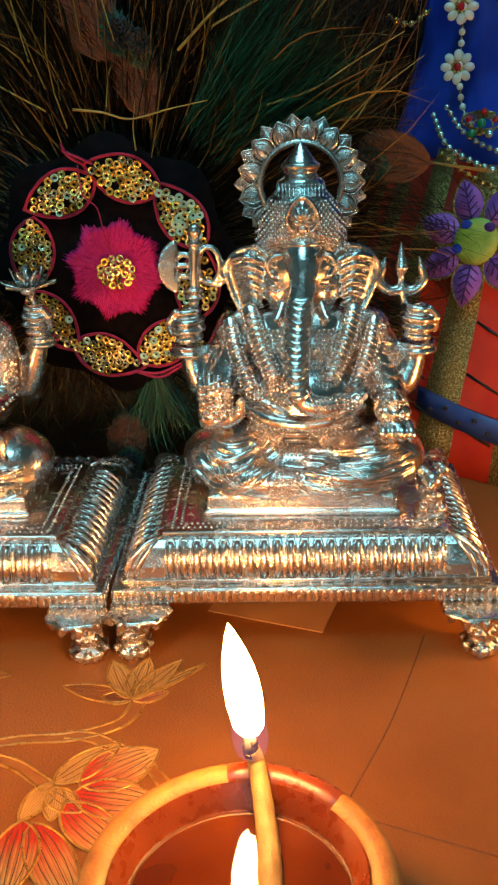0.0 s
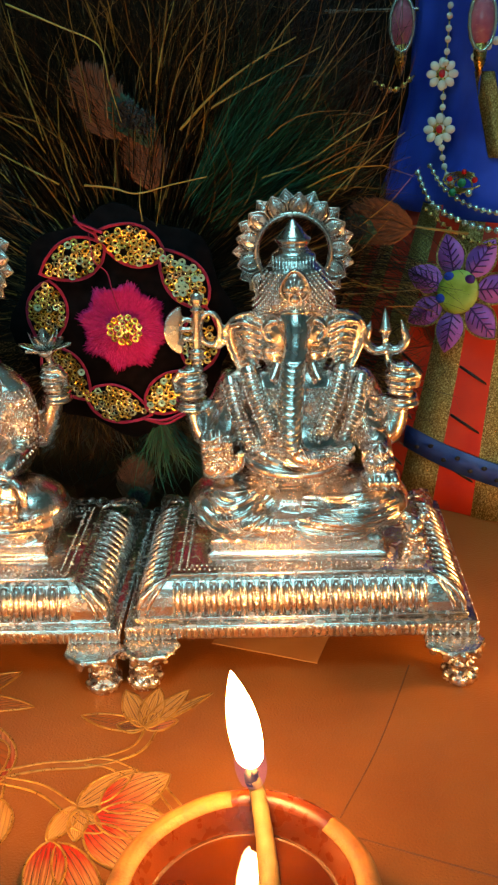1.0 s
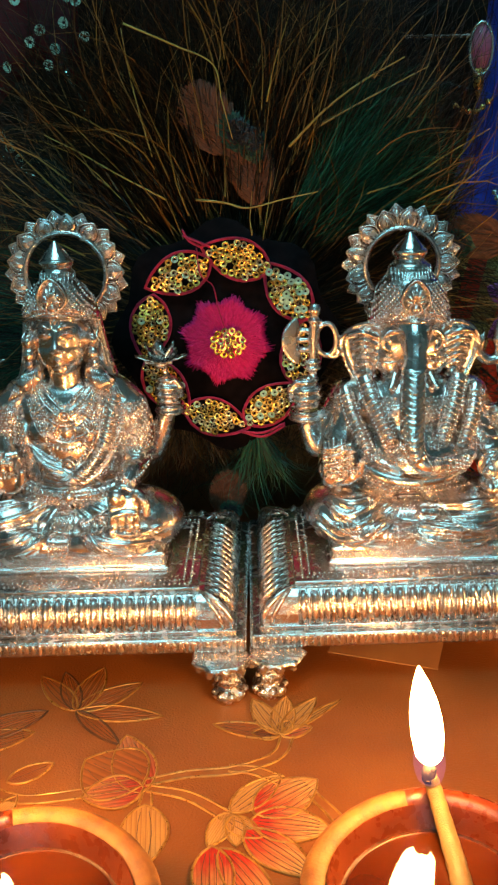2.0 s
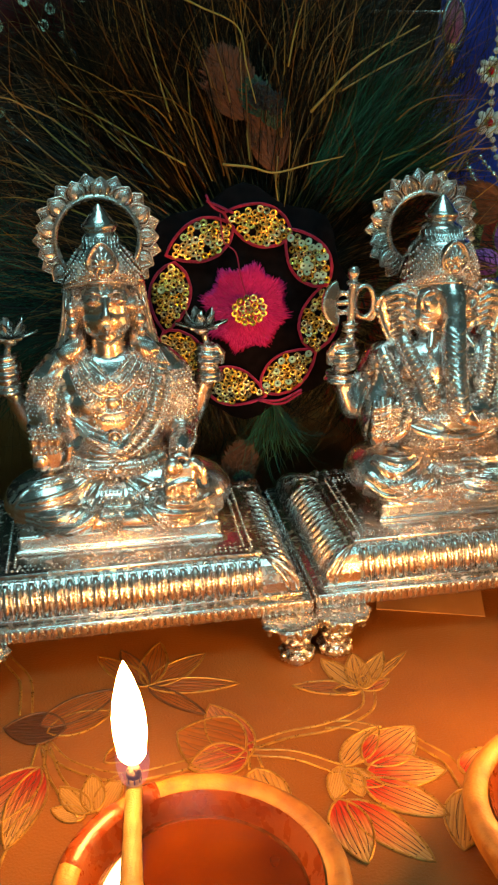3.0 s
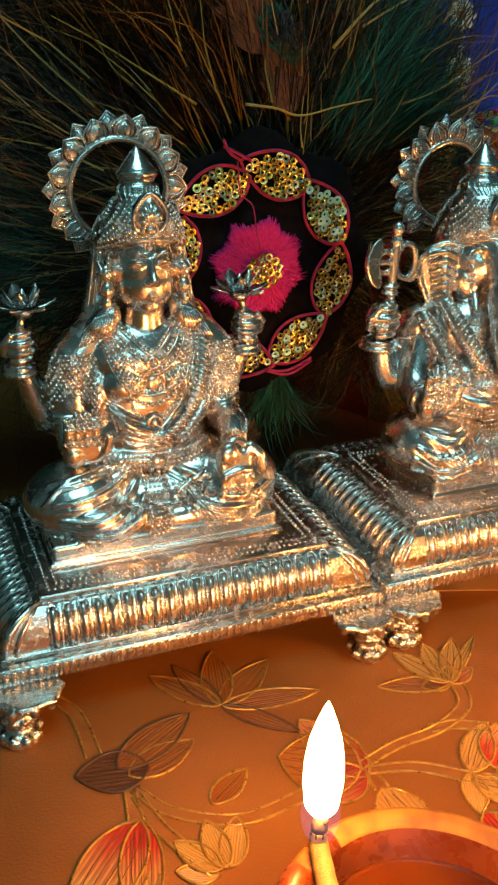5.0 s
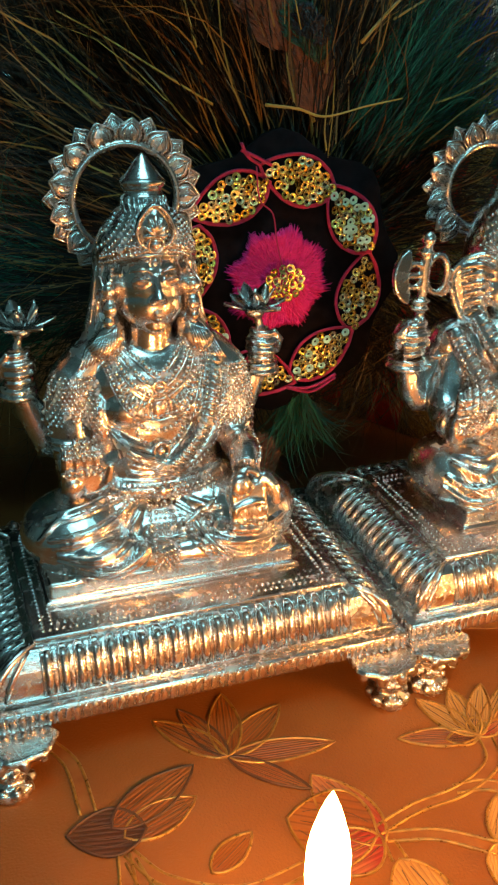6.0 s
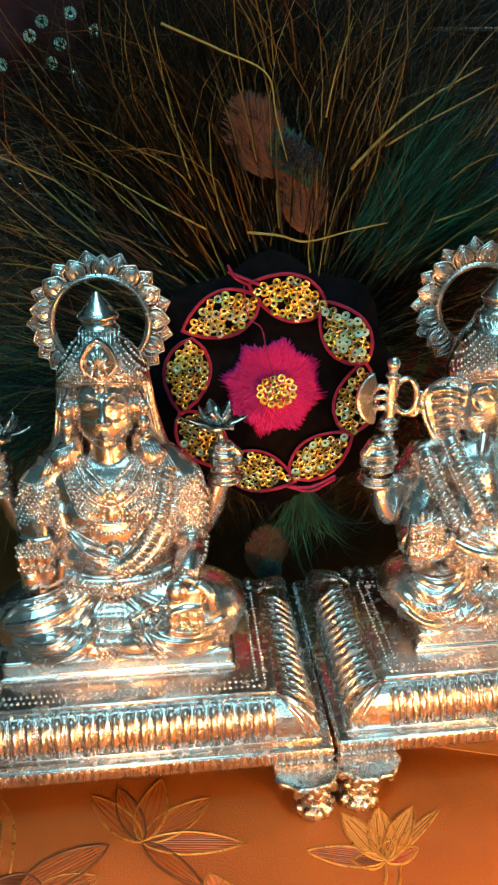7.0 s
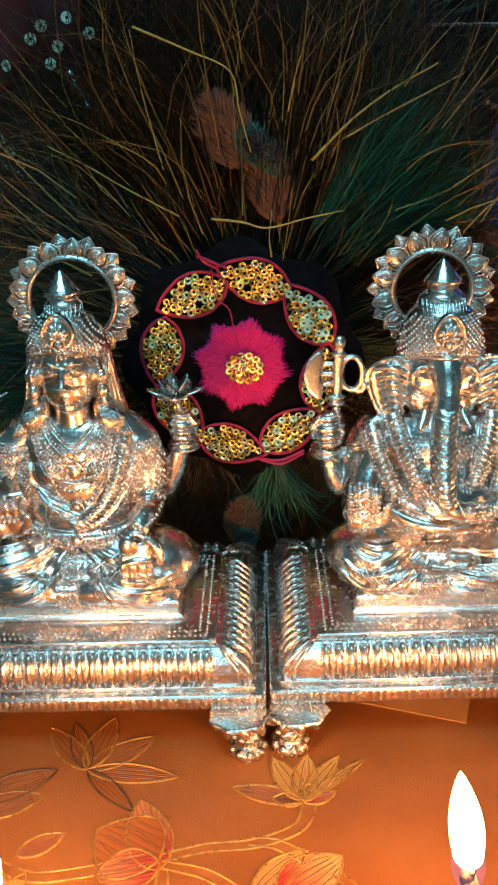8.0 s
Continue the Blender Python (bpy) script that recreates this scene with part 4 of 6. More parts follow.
    # shawl bands from the shoulders
    for s in (-1, 1):
        for run, r in (([P(s * 14.6, 254.0, 83.0), P(s * 12.4, 248.0, 76.5), P(s * 9.8, 243.6, 70.5), P(s * 7.4, 240.6, 66.0)], 0.0027), ([P(s * 20.6, 256.0, 79.0), P(s * 18.6, 249.5, 72.0), P(s * 16.0, 245.0, 66.0), P(s * 14.0, 243.0, 62.5)], 0.0025)):
            b.tube(smooth_path(run, 5), r, 14)
        b.tube(smooth_path([P(s * 17.0, 243, 58), P(s * 9, 237.5, 55.6), P(0, 236.2, 54.6)], 5), bent([0.0016, 0.0022, 0.0022], 11), 12)
    first = fused(b, 0.0006, 3)
    skin = Skin(first)
    # folds of the cloth over the knees
    for run in ([(-27, 51), (-20, 48.4), (-12, 50.5)], [(-28, 48.4), (-22, 44.1), (-16, 46.2), (-9.5, 50.5)], [(-30, 45), (-24, 39.9), (-16, 41.6), (-8, 48.0)], [(-31, 41.6), (-24, 36.2), (-16, 37.6), (-6, 45.2)],
                [(1.7, 47.2), (13, 46.9), (24, 48.4)], [(0, 43.6), (9.7, 42.2), (22, 43.2), (30, 46.4)], [(0, 40.2), (11.3, 38.4), (22, 39.0), (30, 42.0)], [(-3, 38), (4, 35.4), (13, 34.6), (24, 36.0)]):
        skin.fold(b, L(run), 0.00105, 10, 0.0003, 24)
        skin.fold(b, L([(x + 0.8, z - 1.7) for x, z in run]), 0.00060, 10, 0.0002, 24)
    for s in (-1, 1):
        skin.fold(b, L([(s * 4, 57.5), (s * 12, 60.5), (s * 17, 64.5)]), 0.0011)
    for k in range(15):
        z = 87.8 - 1.62 * k
        x = -0.2 - min(k, 8) * 0.17
        skin.fold(b, L([(x - 3.6, z + 1.0), (x, z - 0.8), (x + 3.6, z + 1.0)]), 0.00080, 6)
    body = fused(b, 0.00038, 3)
    skin = Skin(body)
    d = Shape()
    # necklaces, shawl texture, tassels
    for s in (-1, 1):
        for edge in ([(17.0, 83.0), (14.8, 76.5), (12.0, 70.5), (9.4, 65.5)], [(12.2, 82.0), (9.8, 76.0), (7.2, 70.5), (5.2, 66.0)], [(22.6, 78.0), (20.8, 72.0), (18.2, 66.0), (16.0, 62.0)], [(18.6, 78.6), (16.4, 72.0), (13.8, 66.5), (12.0, 62.5)]):
            skin.beads(d, L([(s * x, z) for x, z in edge]), 0.00058, 0.0011)
        for k in range(13):
            u = k / 12
            x, z = 14.0 - 6.6 * u, 82.5 - 16 * u
            skin.fold(d, L([(s * (x + 1.9), z - 0.8), (s * x, z + 0.4), (s * (x - 1.9), z - 0.2)]), 0.00062, 5)
            x, z = 20.4 - 6.4 * u, 78.0 - 15.5 * u
            skin.fold(d, L([(s * (x + 1.8), z - 0.8), (s * x, z + 0.4), (s * (x - 1.8), z - 0.2)]), 0.00060, 5)
        for k in range(5):
            for j in range(3):
                for x, z in ((9.0 - 1.1 * k, 65.6 - 1.1 * j + 0.3 * k), (15.6 - 1.1 * k, 62.2 - 1.1 * j + 0.3 * k)):
                    p = skin.front(cx + s * x / 1000, z / 1000)
                    d.ball(p, 0.00072, n=8, rings=6)
        skin.scales(d, cx - 0.026, cx + 0.026, 0.058, 0.070, 0.0012, 0.0010, 0.00050, lambda x, z: 0.0175 < (x - cx) * s < 0.0225)
        skin.fold(d, L([(s * 3.6, 98.6), (s * 6.6, 99.6), (s * 9.6, 98.0)]), 0.0006, 6)
        for k in range(3):
            skin.fold(d, L([(s * 5.0, 91.6 - 1.4 * k), (s * 7.2, 91.0 - 1.5 * k), (s * 9.2, 91.6 - 1.6 * k)]), 0.0005, 5)
    skin.scales(d, cx - 0.014, cx + 0.014, 0.0600, 0.0790, 0.0013, 0.0012, 0.00055, lambda x, z: 0.0030 < abs(x - cx) < 0.0105)
    for s in (-1, 1):
        for k in range(5):
            skin.fold(d, L([(s * 22.6, 73.0 - 2.6 * k), (s * (25.2 + 0.5 * k), 71.6 - 2.6 * k), (s * (27.5 + 0.7 * k), 72.0 - 2.6 * k)]), 0.0007, 6)
            skin.beads(d, L([(s * 20.0, 63.5 - 1.5 * k), (s * 23.5, 62.6 - 1.5 * k), (s * 28.0, 63.0 - 1.5 * k)]), 0.00062, 0.0012)
    # belt of three beaded rows with a buckle
    for k in range(4):
        z = 53.6 - 1.5 * k
        skin.beads(d, L([(-16, z + 2.2), (-8, z + 0.4), (-1, z), (8, z + 0.4), (17, z + 2.2)]), 0.00056, 0.00112)
    p = skin.front(cx - 0.0018, 0.0512)
    d.box((p.x - 0.0034, p.y - 0.0010, 0.0482), (p.x + 0.0034, p.y + 0.0010, 0.0542), 0.0005)
    for z in (0.0494, 0.0512, 0.0530):
        d.tube([(p.x - 0.0033, p.y - 0.0012, z), (p.x + 0.0033, p.y - 0.0012, z)], 0.0005, 6)
    # patterned end of the waist cloth, fine hem lines
    skin.scales(d, cx - 0.012, cx + 0.006, 0.0365, 0.0480, 0.0011, 0.0009, 0.00050, lambda x, z: abs(x - cx + 0.002 + (0.048 - z) * 0.35) < 0.0036)
    for off in (-4.2, 3.2):
        skin.beads(d, L([(-1.6 + off, 48), (-3.6 + off, 42), (-5.4 + off, 37)]), 0.0005, 0.0010)
    skin.scales(d, cx + 0.004, cx + 0.016, 0.0365, 0.0450, 0.0011, 0.0009, 0.00044, lambda x, z: abs(x - cx - 0.009) < 0.0045 and z < 0.047 - (x - cx) * 0.5)
    for k in range(10):
        skin.fold(d, L([(-27 + 2.2 * k, 46.6 - 0.25 * k), (-24 + 1.8 * k, 42.0 - 0.2 * k), (-18 + 1.2 * k, 39.4)]), 0.00040, 7)
        skin.fold(d, L([(6 + 1.2 * k, 46.0 - 0.3 * k), (13 + 1.2 * k, 43.0 - 0.3 * k), (21 + 0.9 * k, 41.6 - 0.2 * k)]), 0.00040, 7)
    for k in range(6):
        skin.fold(d, L([(1 + k, 66.5 - 0.4 * k), (5 + k, 60.4 - 0.6 * k), (11 + k, 57.5 - 0.2 * k)]), 0.00045, 6)
    crown_detail(d, skin, cx, [(-12.6, 98.2), (-8.5, 100.6), (-4, 102.0), (0.2, 102.4), (4.4, 102.0), (8.9, 100.4), (12.6, 98.0)], (0.4, 108.3), (0.0985, 0.1122, 0.1146), 0.0132)
    halo(d, (cx, 0.2815, 0.1127), 0.0112, 0.0192)
    for k in range(2):
        skin.beads(d, L([(-26.5, 33.2 + 2.2 * k), (0, 33.2 + 2.2 * k), (25.5, 33.2 + 2.2 * k)]), 0.00034, 0.0009)
    body.add(d.v, d.f)
    ob = part("seated_statue", body, SILVER)
    return tagged(ob, "polished silver seated statue with elephant head, crown and rayed halo", "statue")


def statue_seated_figure():
    cx = -0.0920
    P = lambda dx, y, z: mm(cx, dx, y, z)
    L = lambda pts: [(cx + x / 1000, z / 1000) for x, z in pts]
    b = Shape()
    base_slab(b, cx - 0.0310, cx + 0.0300, 0.2275, 0.2600, TOP)
    # folded legs, the shins crossed in front
    for s in (-1, 1):
        b.ball(P(s * 21.5, 243.0, 42.6), (0.0138, 0.0128, 0.0090), (0, s * 6, s * -10), 32, 20)
        b.ball(P(s * 11.5, 248, 44.0), (0.0135, 0.0128, 0.0088), n=28, rings=16)
        b.tube(smooth_path([P(s * 29.5, 238, 39.8), P(s * 18, 231.6, 39.2), P(s * 6, 230.2, 38.8), P(-s * 4, 231, 38.4)], 5), bent([0.0048, 0.0052, 0.0042, 0.0030], 16), 20)
    b.ball(P(0, 246, 41), (0.022, 0.0140, 0.0080))
    # waist, chest, shoulders
    b.ball(P(0, 250.0, 55.0), (0.0165, 0.0100, 0.0095), n=32, rings=20)
    b.ball(P(0, 251.5, 65.0), (0.0168, 0.0092, 0.0120), n=32, rings=20)
    b.ball(P(0, 252.5, 75.5), (0.0180, 0.0095, 0.0115), n=32, rings=20)
    for s in (-1, 1):
        b.ball(P(s * 6.8, 246.6, 70.6), (0.0062, 0.0046, 0.0058), n=24, rings=16)
        b.tube(smooth_path([P(s * 7, 254, 84.0), P(s * 14, 253.6, 81.4), P(s * 19.0, 252.8, 76.5)], 4), bent([0.0050, 0.0056, 0.0058], 9), 24)
    # neck and head
    b.tube([P(0, 252.5, 80), P(0, 251.5, 92)], [0.0060, 0.0052], 24)
    b.ball(P(0, 251.8, 99.8), (0.0080, 0.0088, 0.0104), n=36, rings=26)
    b.ball(P(0, 250.0, 96.4), (0.0075, 0.0072, 0.0076), n=32, rings=22)
    b.ball(P(0, 246.0, 91.4), (0.0028, 0.0024, 0.0022), n=16, rings=12)
    b.tube(smooth_path([P(0, 243.6, 103.6), P(0, 242.4, 100.6), P(0, 241.0, 98.2)], 4), bent([0.0007, 0.0009, 0.0014], 9), 14)
    b.ball(P(-1.3, 242.3, 98.0), 0.0009, n=10, rings=8)
    b.ball(P(1.3, 242.3, 98.0), 0.0009, n=10, rings=8)
    for s in (-1, 1):
        b.tube(smooth_path([P(s * 1.0, 243.2, 104.3), P(s * 3.4, 243.4, 105.2), P(s * 6.0, 245.2, 104.2)], 4), bent([0.0004, 0.00065, 0.0003], 9), 8)
        b.ball(P(s * 3.5, 244.3, 102.2), (0.0022, 0.0012, 0.0011), n=18, rings=12)
        b.tube(smooth_path([P(s * 1.4, 243.6, 102.1), P(s * 3.5, 242.9, 103.2), P(s * 5.8, 244.6, 102.2)], 4), 0.0004, 7)
        # ears with hanging rings
        b.ball(P(s * 9.0, 250.4, 99.6), (0.0016, 0.0022, 0.0040))
        b.ball(P(s * 10.0, 248.6, 99.4), (0.0017, 0.0012, 0.0022))
        b.ball(P(s * 9.9, 248.4, 95.2), (0.0018, 0.0016, 0.0021))
        b.ball(P(s * 10.2, 248.6, 92.0), (0.0014, 0.0014, 0.0016))
        # veil of hair down to the shoulders
        b.tube(smooth_path([P(s * 9.8, 255.0, 106), P(s * 10.6, 255.4, 97), P(s * 11.8, 255.2, 89), P(s * 13.8, 254.4, 78)], 5), bent([0.0024, 0.0027, 0.0033, 0.0044], 16), 20)
        b.ball(P(s * 18.8, 252.6, 74.5), (0.0064, 0.0064, 0.0082), n=24, rings=16)
        b.ball(P(s * 13.6, 251.6, 67.0), (0.0056, 0.0074, 0.0120), n=24, rings=16)
        b.tube(smooth_path([P(s * 8.6, 252.6, 92), P(s * 9.6, 250.2, 88.0), P(s * 12.6, 249.6, 84)], 4), bent([0.0020, 0.0036, 0.0034], 9), 16)
    b.tube([P(-2.5, 244.1, 95.0), P(0, 242.9, 94.7), P(2.5, 244.1, 95.0)], [0.0003, 0.00065, 0.0003], 8)
    b.tube([P(-1.8, 244.1, 93.6), P(0, 243.2, 93.2), P(1.8, 244.1, 93.6)], [0.0003, 0.00075, 0.0003], 8)
    b.ball(P(0, 259.5, 97.0), (0.0116, 0.0068, 0.0145), n=24, rings=16)
    crown(b, (cx, 0.2560), [(11.2, 103.4), (11.9, 104.4), (12.0, 106.4), (11.4, 109.0), (10.0, 112.0), (7.6, 115.0), (5.6, 117.0), (5.3, 117.6), (5.3, 119.0), (4.4, 119.8), (4.2, 120.4), (5.3, 121.6), (5.3, 122.6), (4.6, 123.0), (0.3, 128.6)], 0.34)
    b.tube([P(0, 262, 82), P(0, 269.5, 101)], [0.0070, 0.0040], 24)
    # arms: sleeves, raised forearms behind, lower forearms in front
    for s in (-1, 1):
        b.tube(smooth_path([P(s * 19.0, 253.0, 76.5), P(s * 20.6, 251.8, 69.5), P(s * 20.4, 250.2, 62.5)], 6), bent([0.0056, 0.0058, 0.0052], 13), 28)
        for z in (63.6, 61.9):
            b.ball(P(s * 20.5, 250.4, z), (0.0064, 0.0062, 0.0008))
        b.tube(smooth_path([P(s * 18.5, 257.0, 72.0), P(s * 22.0, 259.5, 62.0), P(s * 24.0, 260.0, 58.6), P(s * 27.4, 259.5, 65.0), P(s * 30.4, 258.6, 73.0)], 6), bent([0.0050, 0.0044, 0.0042, 0.0038, 0.0028], 25), 24)
        b.tube([P(s * 24.0, 260.5, 59.5), P(s * 25.0, 264.5, 54.5), P(s * 21.5, 266.0, 50.0)], [0.0040, 0.0030, 0.0008], 12)
        hand(b, P(s * 31.2, 258.2, 79.8), 0.0042, -s)
        b.tube([P(s * 31.0, 258.2, 83.5), P(s * 29.4, 258.4, 88.6)], 0.0011, 8)
        b.ball(P(s * 29.3, 258.6, 88.2), (0.0026, 0.0026, 0.0016))
    b.tube(smooth_path([P(-20.4, 250.2, 62.5), P(-20.6, 245.0, 56.4), P(-20.6, 240.4, 55.6)], 6), bent([0.0050, 0.0044, 0.0034], 13), 24)
    open_palm(b, P(-20.4, 237.6, 58.4), 8, 1, 1.05, 1)
    b.tube(smooth_path([P(20.4, 250.2, 62.5), P(20.8, 245.0, 58.6), P(20.0, 238.0, 59.4), P(18.6, 232.4, 57.6)], 6), bent([0.0050, 0.0044, 0.0040, 0.0034], 19), 24)
    open_palm(b, P(18.2, 229.6, 52.6), -10, -1, 1.10, 1)
    b.tube(smooth_path([P(13.6, 230.6, 50.5), P(14.2, 230.6, 55.0), P(18.0, 231.0, 58.0), P(22.0, 230.6, 55.8), P(24.6, 229.8, 50.6)], 5), bent([0.0007, 0.0010, 0.0012, 0.0012, 0.0008], 21), 9)
    # the sari: broad band over one shoulder, neckline, edge across the breast
    b.tube(smooth_path([P(15.2, 249.6, 82.0), P(13.6, 244.6, 74.0), P(10.8, 242.6, 66.0), P(5.0, 241.2, 59.0), P(-1.0, 241.0, 55.6)], 5), 0.0021, 12)
    b.tube(smooth_path([P(18.0, 249.8, 80.0), P(16.6, 245.4, 72.0), P(14.0, 243.6, 64.5), P(9.0, 242.0, 58.0), P(3.0, 240.8, 54.6)], 5), 0.0017, 12)
    b.tube(smooth_path([P(-12.0, 247.0, 68.0), P(-9.0, 243.6, 62.5), P(-3, 242.0, 58.6), P(4, 241.6, 57.0)], 5), bent([0.0010, 0.0018, 0.0018, 0.0012], 16), 10)
    b.tube(smooth_path([P(-15.0, 244, 52.6), P(-8, 241, 51.6), P(0, 240.2, 51.4), P(8, 241, 51.6), P(15, 244, 52.6)], 5), 0.0024, 14)
    first = fused(b, 0.0006, 3)
    skin = Skin(first)
    # folds swept from the waist over each shin
    for run in ([(-9.0, 54.0), (-20.1, 51.1), (-29.5, 49.6)], [(-7.4, 51.6), (-13.7, 46.9), (-21.6, 44.5), (-29.5, 43.9)], [(-6.6, 47.8), (-12.2, 40.7), (-20.1, 37.9), (-28.0, 40.0)], [(-5.1, 43.9), (-9.0, 37.2), (-16.9, 34.2), (-24.8, 35.7)],
                [(1.3, 51.7), (10.0, 46.9), (17.1, 45.7)], [(2.1, 48.4), (10.0, 42.1), (21.0, 39.7), (28.9, 42.4)], [(2.9, 44.1), (8.4, 39.2), (16.3, 36.6), (28.1, 37.1)], [(4.0, 40.1), (10.0, 35.8), (17.9, 34.0), (27.3, 34.0)]):
        skin.fold(b, L(run), 0.00105, 10, 0.0003, 24)
        skin.fold(b, L([(x, z - 1.8) for x, z in run]), 0.00060, 10, 0.0002, 24)
    for s in (-1, 1):
        skin.fold(b, L([(s * 14, 49.4), (s * 20, 50.6), (s * 27, 48.6), (s * 32, 44)]), 0.0010, 8)
    for k in range(5):
        skin.fold(b, L([(-13.0 + k, 67.5 - 2.2 * k), (-7, 63.0 - 1.8 * k), (1, 59.5 - 1.0 * k)]), 0.00085)
    body = fused(b, 0.00036, 3)
    skin = Skin(body)
    d = Shape()
    # necklaces in pointed loops, with two pendants
    for k in range(5):
        w, z = 7.4 + 1.3 * k, 82.0 - 2.7 * k
        skin.beads(d, L([(-w, 85.6 - 0.5 * k), (-w * 0.62, z + 1.6), (0, z - 2.0), (w * 0.62, z + 1.6), (w, 85.6 - 0.5 * k)]), 0.00062, 0.00112)
        skin.fold(d, L([(-w - 0.6, 85.4 - 0.5 * k), (-w * 0.66, z + 0.8), (0, z - 3.0), (w * 0.66, z + 0.8), (w + 0.6, 85.4 - 0.5 * k)]), 0.0005, 10)
    for k in range(22):
        a = radians(200 + 140 * k / 21)
        x, z = 9.6 * math.cos(a), 81.0 + 9.5 * math.sin(a)
        skin.fold(d, L([(x * 0.86, z + 1.0), (x, z), (x * 1.10, z - 1.2)]), 0.00055, 4)
    skin.beads(d, L([(-9.5, 78), (-6.5, 70), (-4.0, 66.8), (0, 65.8), (4, 66.8), (6.5, 70), (9.5, 78)]), 0.00075, 0.0014)
    skin.beads(d, L([(-6.4, 70), (-5.0, 64), (0, 61.5), (5.0, 64), (6.4, 70)]), 0.0006, 0.0012)
    for z, w, h in ((71.0, 3.0, 4.2), (60.6, 1.9, 2.2), (77.0, 1.5, 1.5)):
        p = skin.front(cx, z / 1000)
        d.ball(p, (w * 0.0007, 0.0010, h * 0.0007), n=16, rings=10)
        d.tube([p + Vector((w / 1000 * math.cos(a), -0.0004, h / 1000 * math.sin(a))) for a in [2 * math.pi * k / 20 for k in range(20)]], 0.00052, 7, True)
    # hair strands on the shoulders
    for s in (-1, 1):
        for k in range(9):
            skin.fold(d, L([(s * (8.6 + 0.55 * k), 91.0 - 0.3 * k), (s * (9.6 + 0.75 * k), 87.4 - 0.3 * k), (s * (10.6 + 0.95 * k), 83.4 - 0.35 * k)]), 0.00058, 5)
        for k in range(3):
            skin.fold(d, L([(s * (11.0 + 0.8 * k), 104), (s * (11.8 + 0.9 * k), 97), (s * (13 + 1.0 * k), 90)]), 0.0005, 6)
        # woven sleeves with a beaded cuff
        skin.scales(d, cx - 0.028, cx + 0.028, 0.0648, 0.0800, 0.00112, 0.00102, 0.00056, lambda x, z: 0.0135 < (x - cx) * s < 0.0268)
        for z in (60.4, 65.0):
            skin.beads(d, L([(s * 14.8, z), (s * 20.5, z - 0.8), (s * 26, z)]), 0.0007, 0.0013)
        skin.beads(d, L([(s * 8.8, 104.2), (s * 9.6, 101.5), (s * 9.9, 98)]), 0.0005, 0.0011)
    # texture and pleats of the sari band
    for k in range(20):
        u = k / 19
        x, z = float(np.interp(u, [0, 0.35, 0.7, 1], [15.6, 13.2, 8.6, 1.2])), float(np.interp(u, [0, 0.35, 0.7, 1], [80.5, 70.5, 60.5, 55.0]))
        skin.fold(d, L([(x - 1.7, z + 0.7), (x, z), (x + 1.7, z - 0.9)]), 0.0006, 5)
    for edge in ([(13.4, 81.5), (11.4, 72), (8.2, 64), (2.0, 57.6)], [(18.6, 79), (17.0, 70), (13.6, 61), (6.0, 55.0)], [(11.8, 80.5), (9.6, 72), (6.2, 65), (0.4, 58.8)]):
        skin.beads(d, L(edge), 0.0006, 0.00115)
    for k in range(8):
        skin.fold(d, L([(-12 + 1.1 * k, 66.0 - 1.2 * k), (-7 + 0.8 * k, 61.4 - 0.8 * k), (0 + 0.4 * k, 58.0 - 0.5 * k)]), 0.00040, 7)
    # belt with clasp
    for k in range(4):
        skin.beads(d, L([(-14.5, 54.4 - 1.2 * k), (-7, 53.2 - 1.2 * k), (0, 52.9 - 1.2 * k), (7, 53.2 - 1.2 * k), (14.5, 54.4 - 1.2 * k)]), 0.00054, 0.0011)
    p = skin.front(cx - 0.0004, 0.0512)
    d.ball(p, (0.0020, 0.0010, 0.0020), n=16, rings=10)
    for k in range(8):
        a = 2 * math.pi * k / 8
        d.ball(p + Vector((0.0026 * math.cos(a), -0.0002, 0.0026 * math.sin(a))), 0.0007, n=8, rings=6)
    # the patterned pleat that falls from the belt, and the hem at its side
    skin.scales(d, cx - 0.008, cx + 0.006, 0.0362, 0.0490, 0.00115, 0.00095, 0.00055, lambda x, z: abs(x - cx + 0.0012 + (0.049 - z) * 0.12) < 0.0024)
    for off in (-3.2, 2.6):
        skin.beads(d, L([(-1.0 + off, 49), (-1.8 + off, 43), (-2.8 + off, 36.6)]), 0.0006, 0.0011)
    skin.scales(d, cx + 0.003, cx + 0.018, 0.0362, 0.0460, 0.0012, 0.00095, 0.00050, lambda x, z: abs((x - cx) - 0.0050 - (0.046 - z) * 0.75) < 0.0030)
    skin.fold(d, L([(3.0, 44.0), (9.0, 46.6), (15.0, 49.4)]), 0.0009, 8)
    skin.fold(d, L([(4.5, 46.2), (8.5, 42.0), (13.5, 37.0)]), 0.0008, 8)
    for s in (-1, 1):
        for k in range(7):
            skin.fold(d, L([(s * (5.5 + 1.0 * k), 46.6 - 0.6 * k), (s * (9 + 1.2 * k), 42.0 - 0.6 * k), (s * (17 + 1.4 * k), 40.2 - 0.4 * k)]), 0.00038, 8)
    p = skin.front(cx, 0.1062)
    d.ball(p, (0.0008, 0.0005, 0.0015), n=10, rings=8)
    d.tube([p + Vector((0.0013 * math.cos(a), -0.0001, 0.0020 * math.sin(a))) for a in [2 * math.pi * k / 14 for k in range(14)]], 0.00028, 5, True)
    crown_detail(d, skin, cx, [(-11.2, 104.8), (-7.4, 107.4), (-3.6, 108.8), (0, 109.2), (3.6, 108.8), (7.4, 107.4), (11.2, 104.8)], (0.0, 113.6), (0.1058, 0.1160, 0.1182), 0.0120)
    halo(d, (cx - 0.0008, 0.2705, 0.1154), 0.0122, 0.0192)
